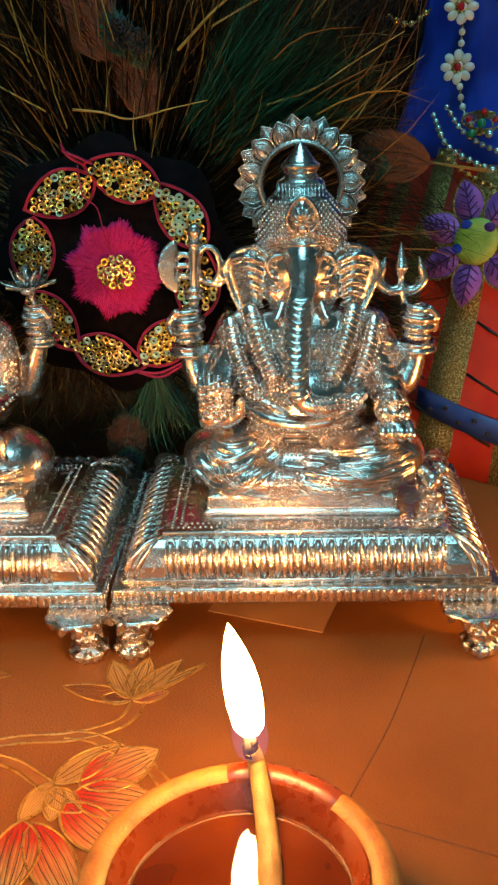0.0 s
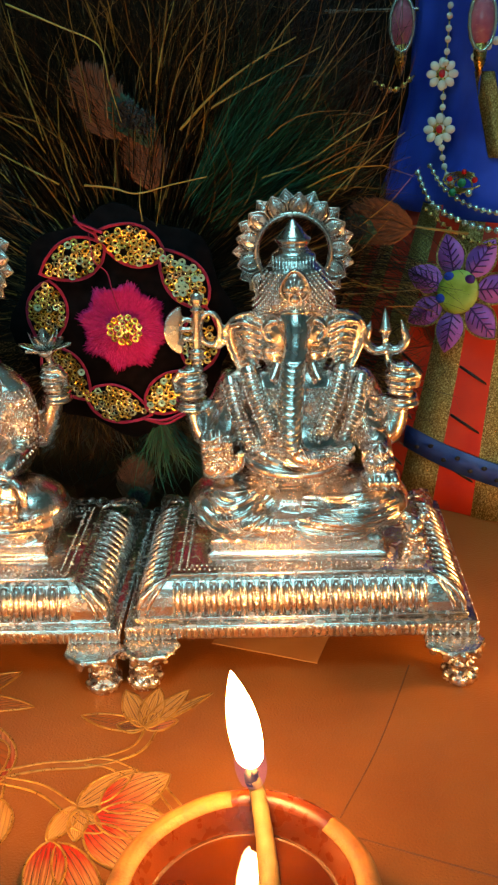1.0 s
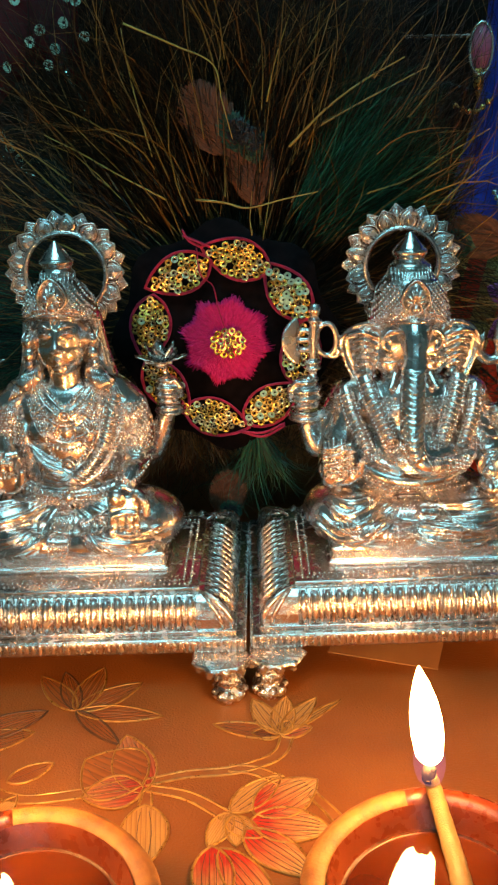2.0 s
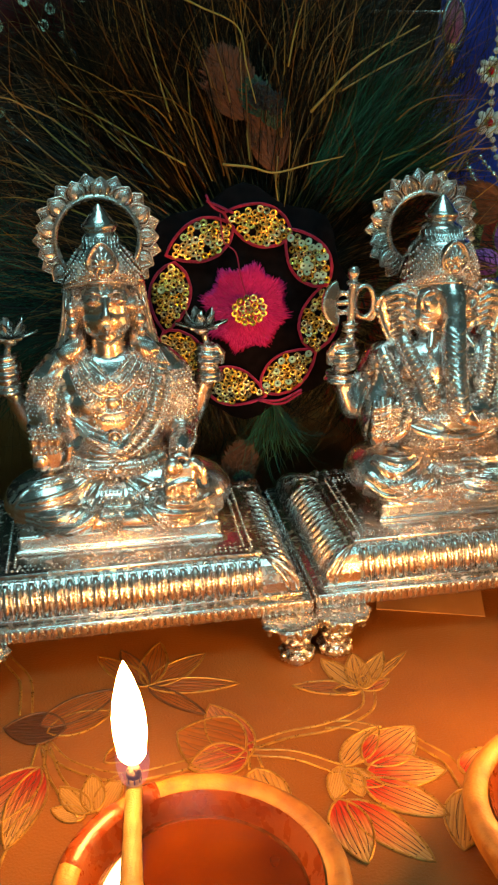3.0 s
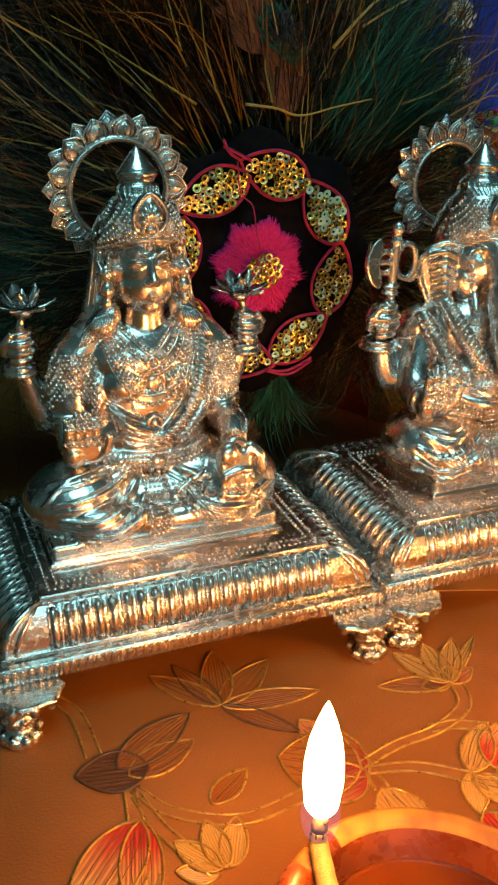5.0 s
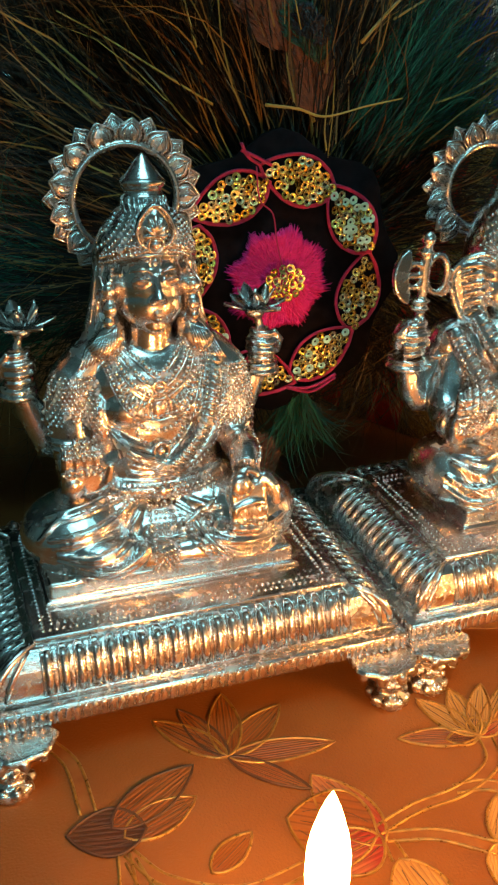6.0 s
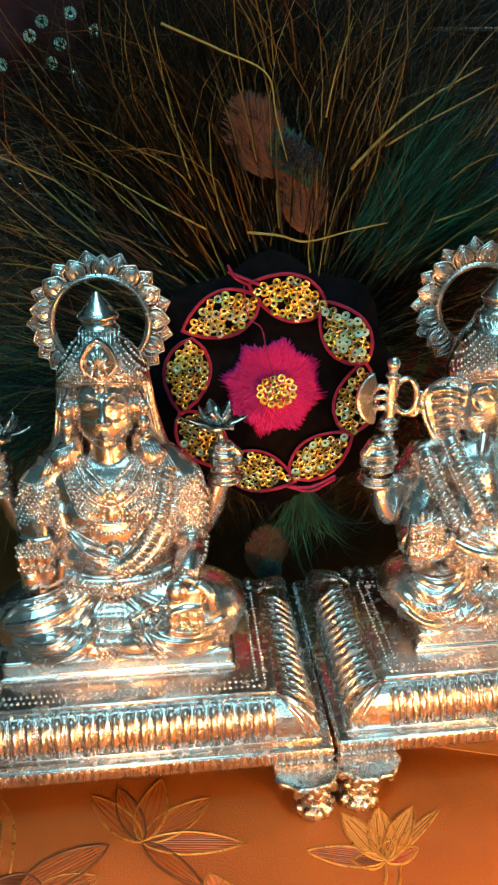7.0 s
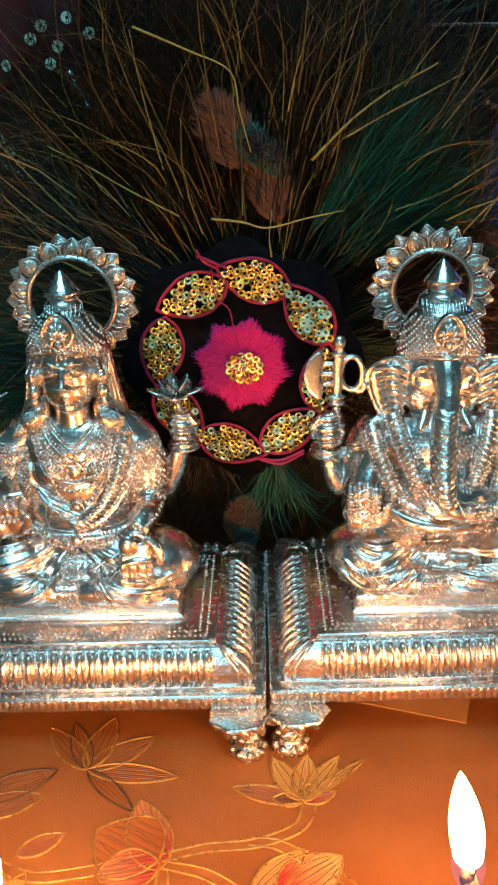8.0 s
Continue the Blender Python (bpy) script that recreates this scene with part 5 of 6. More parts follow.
    for s in (-1, 1):
        o = Vector(P(s * 29.3, 258.6, 88.8))
        for ring, n, reach, rise, wide in ((0, 6, 0.0072, 0.0020, 0.0027), (1, 5, 0.0036, 0.0056, 0.0024)):
            for k in range(n):
                a = 2 * math.pi * (k + 0.5 * ring) / n
                dv, sv = Vector((math.cos(a), math.sin(a), 0)), Vector((-math.sin(a), math.cos(a), 0))
                rows4 = []
                for t in (0.0, 0.3, 0.6, 0.85, 1.0):
                    w = wide * math.sin(math.pi * (0.15 + 0.85 * t)) ** 0.8 + 0.00005
                    q = o + dv * (0.0012 + reach * t) + Vector((0, 0, rise * t ** 1.3))
                    rows4 += [q - sv * w + Vector((0, 0, 0.0005)), q - Vector((0, 0, 0.0006)), q + sv * w + Vector((0, 0, 0.0005)), q + Vector((0, 0, 0.0002))]
                d.add(rows4, [(4 * i + j, 4 * i + (j + 1) % 4, 4 * i + 4 + (j + 1) % 4, 4 * i + 4 + j) for i in range(4) for j in range(4)] + [(3, 2, 1, 0), (16, 17, 18, 19)])
        d.tube([o, o + Vector((0, 0, 0.0055))], [0.0018, 0.0004], 8)
    for k in range(2):
        skin.beads(d, L([(-30.5, 33.2 + 2.2 * k), (0, 33.2 + 2.2 * k), (29.5, 33.2 + 2.2 * k)]), 0.00034, 0.0009)
    body.add(d.v, d.f)
    ob = part("seated_statue", body, SILVER)
    return tagged(ob, "polished silver seated crowned statue holding lotus flowers", "statue")


statue_elephant_headed()
statue_seated_figure()

mouse = Shape()
mx, my = 0.0510, 0.2280
mouse.box((mx - 0.0042, my - 0.0030, TOP), (mx + 0.0042, my + 0.0050, TOP + 0.0016), 0.0004)
mouse.ball((mx, my + 0.0012, TOP + 0.0055), (0.0038, 0.0036, 0.0048))
mouse.ball((mx - 0.0004, my - 0.0010, TOP + 0.0112), (0.0028, 0.0030, 0.0028))
mouse.tube([(mx - 0.0006, my - 0.002, TOP + 0.0110), (mx - 0.0016, my - 0.0050, TOP + 0.0104)], [0.0018, 0.0007], 8)
for s in (-1, 1):
    mouse.ball((mx + s * 0.0026, my + 0.0004, TOP + 0.0132), (0.0018, 0.0009, 0.0018))
    mouse.ball((mx + s * 0.0026, my - 0.0016, TOP + 0.0030), (0.0016, 0.0024, 0.0018))
    mouse.tube([(mx + s * 0.0026, my - 0.0010, TOP + 0.0075), (mx + s * 0.0010, my - 0.0036, TOP + 0.0075)], 0.0011, 7)
mouse.ball((mx, my - 0.0034, TOP + 0.0076), 0.0015)
mouse = fused(mouse, 0.0003, 2)
mouse = part("mouse_figurine", mouse, SILVER)
tagged(mouse, "tiny silver mouse figurine sitting on the stand's corner", "figurine")


# ---- the oil lamps ----
def oil_lamp(c, r, wick_at, lean, trail, patches, label):
    """A round clay lamp full of oil, with its wick over the rim and a flame. c: its middle on the table."""
    ob = thing("oil_lamp", label, "oil lamp", pose(c[0], c[1], 0), "clay oil lamps")
    wob = lambda a, z: 1 + 0.012 * math.sin(2 * a + c[0] * 90) + 0.006 * math.sin(5 * a)
    inner = r - 0.0056
    profile = [(r * 0.40, 0.0), (r * 0.62, 0.0010), (r * 0.84, 0.0065), (r * 0.96, 0.0130), (r, 0.0176), (r - 0.0008, 0.0194), (r - 0.0022, 0.0202), (inner + 0.0012, 0.0197), (inner, 0.0184)]
    part("bowl", Shape().lathe(profile + [(inner - 0.0026, 0.0130), (inner - 0.007, 0.0080), (inner * 0.3, 0.0055)], (0, 0, 0), 72, wob), CLAY, ob)
    lining = Shape()
    ring = [(inner, 0.0191), (inner - 0.0010, 0.0172), (inner - 0.0021, 0.0150), (inner - 0.0034, 0.0124)]
    n = 72
    for q, z in ring:
        for i in range(n):
            a = 2 * math.pi * i / n
            lining.v.append((q * wob(a, z) * math.cos(a), q * wob(a, z) * math.sin(a), z))
    lining.f = [(j * n + i, j * n + (i + 1) % n, j * n + n + (i + 1) % n, j * n + n + i) for j in range(3) for i in range(n)]
    part("lining", lining, RED_PAINT, ob, "red lacquered inside")
    # dark red patches on the rim beside the wick
    w = Vector(wick_at) - Vector((c[0], c[1]))
    wa = math.atan2(w.y, w.x)
    for a0, a1 in patches:
        patch = Shape()
        prof = [(r - 0.0004, 0.0189), (r - 0.0010, 0.0197), (r - 0.0022, 0.0204), (inner + 0.0012, 0.0200), (inner + 0.0001, 0.0187)]
        m = 14
        for q, z in prof:
            for i in range(m + 1):
                a = wa + a0 + (a1 - a0) * i / m
                patch.v.append((q * wob(a, z) * math.cos(a), q * wob(a, z) * math.sin(a), z + 0.00012 - 0.0010 * abs(2 * i / m - 1) ** 8))
        patch.f = [(j * (m + 1) + i, j * (m + 1) + i + 1, (j + 1) * (m + 1) + i + 1, (j + 1) * (m + 1) + i) for j in range(4) for i in range(m)]
        part("red_patch", patch, RED_PAINT, ob, "dark red patch on the rim")
    part("oil", Shape().lathe([(inner - 0.0036, 0.0118), (inner - 0.0022, 0.0143), (inner - 0.0036, 0.0139), (0.0, 0.0139)], (0, 0, 0), 72, wob), OIL, ob, "clear brown lamp oil")
    d = w.normalized()
    wick = smooth_path([(w.x + trail, w.y - 0.0240, 0.0130), (w.x + trail * 0.9, w.y - 0.0170, 0.0152), (w.x + trail * 0.7, w.y - 0.0110, 0.0170), (w.x + trail * 0.4, w.y - 0.0050, 0.0200), (w.x + trail * 0.1, w.y - 0.0005, 0.0232), (w.x + lean * 0.2, w.y, 0.0262)], 6)
    part("wick", Shape().tube(wick, [0.0024 - 0.0008 * i / len(wick) + 0.00006 * math.sin(i * 1.7) for i in range(len(wick))], 14), WICK, ob, "oil-soaked cotton wick")
    tip = wick[-1]
    char = Shape().tube([tip - Vector((0, 0, 0.001)), tip + Vector((lean * 0.1, 0, 0.0012)), tip + Vector((lean * 0.15, 0.0002, 0.0030))], [0.0017, 0.0016, 0.0008], 8)
    char.ball(tip + Vector((0.0006, -0.0004, 0.0022)), 0.0009, n=8, rings=5)
    part("burnt_tip", char, CHAR, ob, "charred wick tip")

    def drop(z0, z1, wide, low):
        s, rows2, n2 = Shape(), 18, 20
        for j in range(rows2 + 1):
            t = j / rows2
            q = wide * float(np.interp(t, (0.0, 0.04, 0.14, 0.28, 0.46, 0.64, 0.82, 0.94, 1.0), (low, low + 0.22, 0.90, 1.0, 0.97, 0.80, 0.48, 0.20, 0.01)))
            z = z0 + (z1 - z0) * t
            sway = lean * ((z - tip.z) / 0.027) ** 1.4 if z > tip.z else 0
            s.v += [(tip.x + sway + q * math.cos(2 * math.pi * i / n2), tip.y + q * math.sin(2 * math.pi * i / n2), z) for i in range(n2)]
        s.f = [(j * n2 + i, j * n2 + (i + 1) % n2, j * n2 + n2 + (i + 1) % n2, j * n2 + n2 + i) for j in range(rows2) for i in range(n2)] + [tuple(reversed(range(n2)))]
        return s

    part("flame", drop(tip.z + 0.0048, tip.z + 0.0296, 0.0036, 0.60), FLAME, ob, "bright yellow-white flame")
    base = part("flame_base", drop(tip.z - 0.0012, tip.z + 0.0150, 0.0036, 0.55), FLAME_BASE, ob, "faint blue foot of the flame")
    base.visible_shadow = False
    return ob


oil_lamp((0.0040, 0.1170), 0.0285, (0.0060, 0.1410), -0.0030, 0.0036, ((-0.78, 0.30),), "round terracotta oil lamp with red inside, lit wick")
# unseen lamp, added to light the robe and the table's right side
oil_lamp((0.1200, 0.1800), 0.0285, (0.1180, 0.2040), 0.0010, 0.002, ((-0.30, 0.40),), "lit terracotta oil lamp out of view, added to light the right side")
oil_lamp((-0.0820, 0.1115), 0.0300, (-0.0935, 0.1350), -0.0004, -0.0022, ((0.10, 0.85), (-0.22, 0.02)), "lit terracotta oil lamp full of clear brown oil")

# ---- the sequin ornament ----
orn_at = (-0.0435, 0.2915, 0.0860)
ornament = thing("sequin_ornament", "black velvet flower ornament with gold sequin petals and magenta star", "ornament", pose(*orn_at))
UP = pose(0, 0, 0, 90)  # lays a flat piece upright, facing the camera
disc = Shape()
n = 48
edge = [(0.0385 * (1 + 0.06 * math.cos(8 * a)) * math.cos(a), 0.0400 * (1 + 0.06 * math.cos(8 * a)) * math.sin(a)) for a in [2 * math.pi * k / n for k in range(n)]]
disc.sheet(edge, -0.0030, -0.0010).move(UP)
part("velvet_disc", disc, VELVET, ornament)
fur = Shape()
for k in range(4200):
    a = random.uniform(0, 2 * math.pi)
    lobe = abs(((a * 8 / (2 * math.pi) + 0.30) % 1.0) - 0.5) * 2
    reach = (0.0142 + 0.0058 * lobe ** 2.4) * random.uniform(0.94, 1.02)
    r0 = random.uniform(0.0, 0.012)
    if r0 > reach - 0.002:
        continue
    r1 = min(reach, r0 + random.uniform(0.003, 0.006))
    a2 = a + random.uniform(-0.05, 0.05)
    h = random.uniform(0.0006, 0.0016)
    fur.tube([(r0 * math.cos(a), r0 * math.sin(a), -0.0006), ((r0 + r1) / 2 * math.cos(a), (r0 + r1) / 2 * math.sin(a), h), (r1 * math.cos(a2), r1 * math.sin(a2), h * 0.5)], [0.00042, 0.00038, 0.00006], 3)
star = [((0.0118 + 0.0048 * ((k + 1) % 2)) * math.cos(math.pi * k / 8 - 0.236), (0.0118 + 0.0048 * ((k + 1) % 2)) * math.sin(math.pi * k / 8 - 0.236)) for k in range(16)]
fur.sheet([(x * 0.98, y * 0.98) for x, y in star], -0.0009, -0.0002)
part("fur_star", fur.move(UP), PINK_FUR, ornament, "fluffy magenta eight-pointed star")
seq = Shape()
ring_n = 10
for r0, z0 in ((0.00040, 0.00012), (0.00085, 0.0), (0.00135, 0.00042), (0.00128, 0.00050), (0.00082, 0.00010), (0.00040, 0.00024)):
    seq.v += [(r0 * math.cos(2 * math.pi * i / ring_n), r0 * math.sin(2 * math.pi * i / ring_n), z0) for i in range(ring_n)]
seq.f = [(j * ring_n + i, j * ring_n + (i + 1) % ring_n, (j + 1) % 6 * ring_n + (i + 1) % ring_n, (j + 1) % 6 * ring_n + i) for j in range(6) for i in range(ring_n)]
seq.move(UP)
SEQ_GOLD = seq.mesh("sequin", SEQUIN)
# mint copy of the gold sequin: a cool reflection put into the colour
SEQ_COOL_REFLECTION = seq.mesh("sequin", MINT_SEQUIN)


def sequin(parent, x, z, y=-0.0008, tilt=14, me=None):
    part("sequin", me or SEQ_GOLD, None, parent, at=pose(x, y - random.uniform(0, 0.0005), z, random.gauss(0, tilt), random.uniform(0, 360), random.gauss(0, tilt)))


for k in range(8):
    a = radians(80 - 45 * k)
    px, pz = 0.0268 * math.cos(a), 0.0292 * math.sin(a)
    lean = a + math.pi / 2 - {0: 0.17, 7: 0.26, 4: 0.17}.get(k, 0.0)
    length, wide = 0.0245, 0.0140
    pad = Shape().sheet([(x - length / 2, y) for x, y in almond(length, wide, 12)], -0.0010, 0.0002)
    turn = pose(px, 0, pz) @ pose(0, 0, 0, 0, -math.degrees(lean), 0) @ UP
    pad = part("petal_pad", pad, VELVET, ornament, "dark petal filled with gold sequins", at=turn)
    cord = Shape()
    rim = [(x - length / 2, y, 0.0004) for x, y in almond(length, wide, 16)]
    cord.tube(rim, 0.00052, 6, True)
    cord.tube([(x * 1.03 + 0.0002 * math.sin(i * 2.1), y * 1.04, z + 0.0003) for i, (x, y, z) in enumerate(rim)], 0.00030, 5, True)
    part("cord", cord, CORD, pad, "crimson cord edging")
    gap = 0.00235
    row = 0
    y = -wide / 2 + 0.0018
    while y < wide / 2 - 0.0012:
        x = -length / 2 + 0.0016 + (gap / 2 if row % 2 else 0)
        while x < length / 2 - 0.0014:
            t = (x + length / 2) / length
            if abs(y) < wide / 2 * math.sin(math.pi * t ** 0.85) ** 0.8 - 0.0014 and random.random() > 0.03:
                m = Matrix.Translation((x + random.uniform(-2e-4, 2e-4), y + random.uniform(-2e-4, 2e-4), 0.0009 + random.uniform(0, 0.0004)))
                m = m @ pose(0, 0, 0, random.gauss(0, 8), random.gauss(0, 8), random.uniform(0, 360)) @ UP.inverted()
                part("sequin", SEQ_COOL_REFLECTION if random.random() < (0.22 if k in (1, 3) else 0.04) else SEQ_GOLD, None, pad, at=m)
            x += gap
        y += gap * 0.87
        row += 1
for ring, count in ((0.0, 1), (0.0024, 6), (0.0047, 12)):
    for k in range(count):
        a = 2 * math.pi * (k + 0.3 * ring * 1000) / count
        sequin(ornament, 0.0008 + ring * 1.1 * math.cos(a), ring * 0.95 * math.sin(a), -0.0031, 8)
thread = Shape().tube(smooth_path([(-0.0085, -0.0020, 0.0330), (-0.0075, -0.0030, 0.0240), (-0.0035, -0.0030, 0.0200), (-0.0020, -0.0032, 0.0120), (0.0, -0.0030, 0.0050)], 5), 0.00022, 5)
part("thread", thread, CORD, ornament, "loose crimson thread")
for k in range(2):
    part("cord_end", Shape().tube(smooth_path([(-0.004 - 0.003 * k, -0.0015, 0.0330), (-0.009 - 0.002 * k, -0.002, 0.0355), (-0.013, -0.0018, 0.0372 + 0.002 * k)], 4), 0.0005, 5), CORD, ornament, "crimson cord end")
    part("cord_end", Shape().tube(smooth_path([(0.004, -0.0015, -0.0340), (0.012, -0.002, -0.0345 - 0.0015 * k), (0.020, -0.002, -0.0310 - 0.001 * k)], 4), 0.0005, 5), CORD, ornament, "crimson cord end")

# ---- the peacock feathers ----
def strands(name, count, centre, angles, start, reach, depth, width, material, label, bend=0.25, droop=0.0):
    s = Shape()
    for k in range(count):
        a = radians(random.uniform(*angles))
        r0, length = random.uniform(*start), random.uniform(*reach)
        y0, y1 = random.uniform(*depth), random.uniform(*depth)
        b = random.gauss(0, bend)
        w = random.uniform(*width)
        pts = []
        for i in range(5):
            t = i / 4
            q = a + b * t * t
            r = r0 + length * t
            pts.append((centre[0] + r * math.cos(q), y0 + (y1 - y0) * t + random.uniform(-0.0006, 0.0006), centre[2] + r * math.sin(q) - droop * t * t + random.uniform(-0.0006, 0.0006)))
        if pts[-1][0] > (0.058 if pts[-1][2] > 0.100 else 0.080):
            continue
        s.tube(pts, [w, w * 0.95, w * 0.85, w * 0.6, w * 0.15], 3)
    ob = part(name, s, material, smooth=False)
    return tagged(ob, label, "feathers", kind="stuff")


FAN = (-0.037, 0, 0.088)
strands("feather_barbs", 5200, FAN, (1, 190), (0.028, 0.075), (0.030, 0.085), (0.294, 0.350), (0.00010, 0.00024), BARB, "dark brown loose peacock feather barbs fanned out behind the statues")
strands("feather_barbs", 1500, FAN, (-50, 230), (0.020, 0.060), (0.020, 0.060), (0.296, 0.330), (0.00008, 0.00018), BARB, "dark brown peacock feather barbs hanging behind the ornament")
strands("feather_barbs", 1100, (-0.060, 0, 0.078), (196, 344), (0.012, 0.040), (0.018, 0.034), (0.296, 0.345), (0.00012, 0.00026), BARB, "dark brown feather barbs drooping to the table behind the stands", 0.2)
strands("feather_barbs", 800, (0.010, 0, 0.078), (196, 344), (0.012, 0.040), (0.018, 0.034), (0.298, 0.345), (0.00012, 0.00026), BARB, "dark brown feather barbs drooping to the table behind the stands", 0.2)
strands("straw_feather_barbs", 250, FAN, (0, 182), (0.030, 0.090), (0.020, 0.055), (0.290, 0.318), (0.00016, 0.00034), STRAW_GLINT, "straw-brown feather barbs with glints put into their colour, behind the statues", 0.16)
strands("green_feather_barbs", 700, (-0.030, 0, 0.110), (18, 62), (0.018, 0.050), (0.016, 0.040), (0.294, 0.312), (0.00008, 0.00017), GREEN_BARB, "iridescent green peacock feather barbs", 0.12)
strands("green_feather_barbs", 800, (-0.080, 0, 0.085), (140, 215), (0.020, 0.055), (0.018, 0.040), (0.300, 0.325), (0.00008, 0.00017), GREEN_BARB, "dark teal peacock feather barbs", 0.2)
strands("green_tinsel", 120, (-0.034, 0, 0.052), (236, 304), (0.0, 0.012), (0.014, 0.030), (0.290, 0.300), (0.00010, 0.00020), GREEN_BARB, "green and gold feather strands hanging under the ornament", 0.3)


def quill(pts, w=0.00055, label="straw-yellow bare feather quill"):
    p = smooth_path(pts, 7)
    ob = part("feather_quill", Shape().tube(p, [0.75 * w * (1 - 0.6 * i / len(p)) for i in range(len(p))], 6), QUILL)
    return tagged(ob, label, "feather", "feather quills")


quill([(-0.0510, 0.287, 0.1350), (-0.0420, 0.286, 0.1340), (-0.0340, 0.286, 0.1320), (-0.0220, 0.286, 0.1345), (-0.0110, 0.286, 0.1365)], 0.0006)
quill([(-0.0330, 0.286, 0.1230), (-0.0335, 0.287, 0.1290), (-0.0325, 0.288, 0.1370)], 0.0004)
quill([(-0.0720, 0.298, 0.1890), (-0.0560, 0.298, 0.1820), (-0.0440, 0.297, 0.1760), (-0.0415, 0.296, 0.1650), (-0.0385, 0.295, 0.1530)], 0.0005)
quill([(-0.0200, 0.296, 0.1500), (-0.0080, 0.298, 0.1610), (0.0040, 0.300, 0.1690), (0.0180, 0.302, 0.1760)], 0.0007)
quill([(-0.0100, 0.297, 0.1560), (0.0020, 0.299, 0.1620), (0.0150, 0.300, 0.1680), (0.0260, 0.302, 0.1730)], 0.0005)
quill([(0.0060, 0.297, 0.1340), (0.0200, 0.299, 0.1380), (0.0320, 0.300, 0.1450), (0.0470, 0.302, 0.1530)], 0.0005)
quill([(-0.0620, 0.298, 0.1340), (-0.0780, 0.298, 0.1430), (-0.0900, 0.300, 0.1500), (-0.1020, 0.302, 0.1560)], 0.0005)
quill([(-0.0660, 0.300, 0.1480), (-0.0690, 0.302, 0.1600), (-0.0720, 0.304, 0.1740), (-0.0740, 0.306, 0.1880)], 0.0004)
quill([(-0.0810, 0.298, 0.1390), (-0.0860, 0.299, 0.1430), (-0.0900, 0.300, 0.1500)], 0.0005)
quill([(0.0080, 0.300, 0.1700), (0.0150, 0.302, 0.1790), (0.0240, 0.304, 0.1880)], 0.0004)
quill([(0.0330, 0.298, 0.1290), (0.0390, 0.300, 0.1380), (0.0420, 0.301, 0.1450)], 0.0004)
quill([(0.0280, 0.299, 0.1260), (0.0350, 0.300, 0.1330), (0.0440, 0.301, 0.1400), (0.0530, 0.303, 0.1460)], 0.0004)
quill([(-0.0270, 0.299, 0.1640), (-0.0240, 0.301, 0.1760), (-0.0190, 0.303, 0.1900)], 0.0004)


def vane(s, c, along, length, width, y, count, taper=0.8, w=0.00045):
    """Overlapping flat barbs that make up one coloured field of a feather's eye."""
    d, sd = Vector((math.cos(along), 0, math.sin(along))), Vector((-math.sin(along), 0, math.cos(along)))
    for k in range(count):
        t = random.uniform(-0.5, 0.5)
        half = width / 2 * math.sqrt(max(0.0, 1 - (2 * t) ** 2))
        u = random.uniform(-1, 1)
        p = Vector((c[0], y + random.uniform(-0.0008, 0.0008), c[1])) + d * length * t + sd * half * u
        q = (d * 0.8 + sd * 0.6 * u).normalized() * length * random.uniform(0.14, 0.26)
        s.tube([p - q * 0.5, p + Vector((0, -0.0002, 0)), p + q * 0.5], [w * 0.5, w, w * 0.12], 4)
    return s


def eye_feather(c, along, size, y, label, dark=(0.25, 0.0)):
    ob = thing("peacock_feather", label, "feather", pose(c[0], y, c[1]), "peacock eye feathers")
    a = radians(along)
    o = (0, 0)
    part("bronze_field", vane(Shape(), o, a, size, size * 0.72, 0.0, 700), EYE_BRONZE, ob, "copper-brown eye field", smooth=False)
    g = (dark[0] * size, dark[1] * size)
    part("green_field", vane(Shape(), g, a, size * 0.52, size * 0.46, -0.0014, 240), EYE_GREEN, ob, "green eye ring", smooth=False)
    part("dark_centre", vane(Shape(), (g[0] * 1.15, g[1] * 1.15 + 0.001), a, size * 0.36, size * 0.34, -0.0026, 180), EYE_BLUE, ob, "blue-black eye centre", smooth=False)
    d = Vector((math.cos(a), 0, math.sin(a)))
    part("quill", Shape().tube([-d * size * 1.5 + Vector((0, 0.003, 0)), Vector((0, 0.001, 0))], [0.0006, 0.0003], 6), QUILL, ob)
    return ob


eye_feather((-0.0460, 0.1590), 118, 0.023, 0.3000, "peacock feather with copper-brown eye among dark barbs", (0.36, -0.18))
eye_feather((-0.0330, 0.1420), 100, 0.020, 0.3010, "narrow brown peacock feather tip above the ornament", (0.05, 0.42))
eye_feather((0.0450, 0.1170), 170, 0.021, 0.3040, "round copper-brown peacock eye feather behind the halo", (-0.34, -0.10))
eye_feather((-0.0460, 0.0240), 80, 0.018, 0.2960, "small peacock eye feather low behind the stands", (0.05, -0.38))

# ---- the dressed figure at the side: only its clothes and jewels show ----
AX, AY = 0.1300, 0.4100
PROFILE = [(-0.001, 0.1130), (0.02, 0.1060), (0.05, 0.0945), (0.082, 0.0830), (0.115, 0.0720), (0.15, 0.0630), (0.19, 0.0600), (0.24, 0.0560)]


def robe_radius(z):
    for (z0, r0), (z1, r1) in zip(PROFILE, PROFILE[1:]):
        if z <= z1:
            return r0 + (r1 - r0) * max(0.0, (z - z0)) / (z1 - z0)
    return PROFILE[-1][1]


def on_robe(x, z, out=0.0):
    """The point of the robe's front at that x and height."""
    r = robe_radius(z) + out
    dx = max(-0.98 * r, min(0.98 * r, x - AX))
    return Vector((AX + dx, AY - math.sqrt(r * r - dx * dx), z))


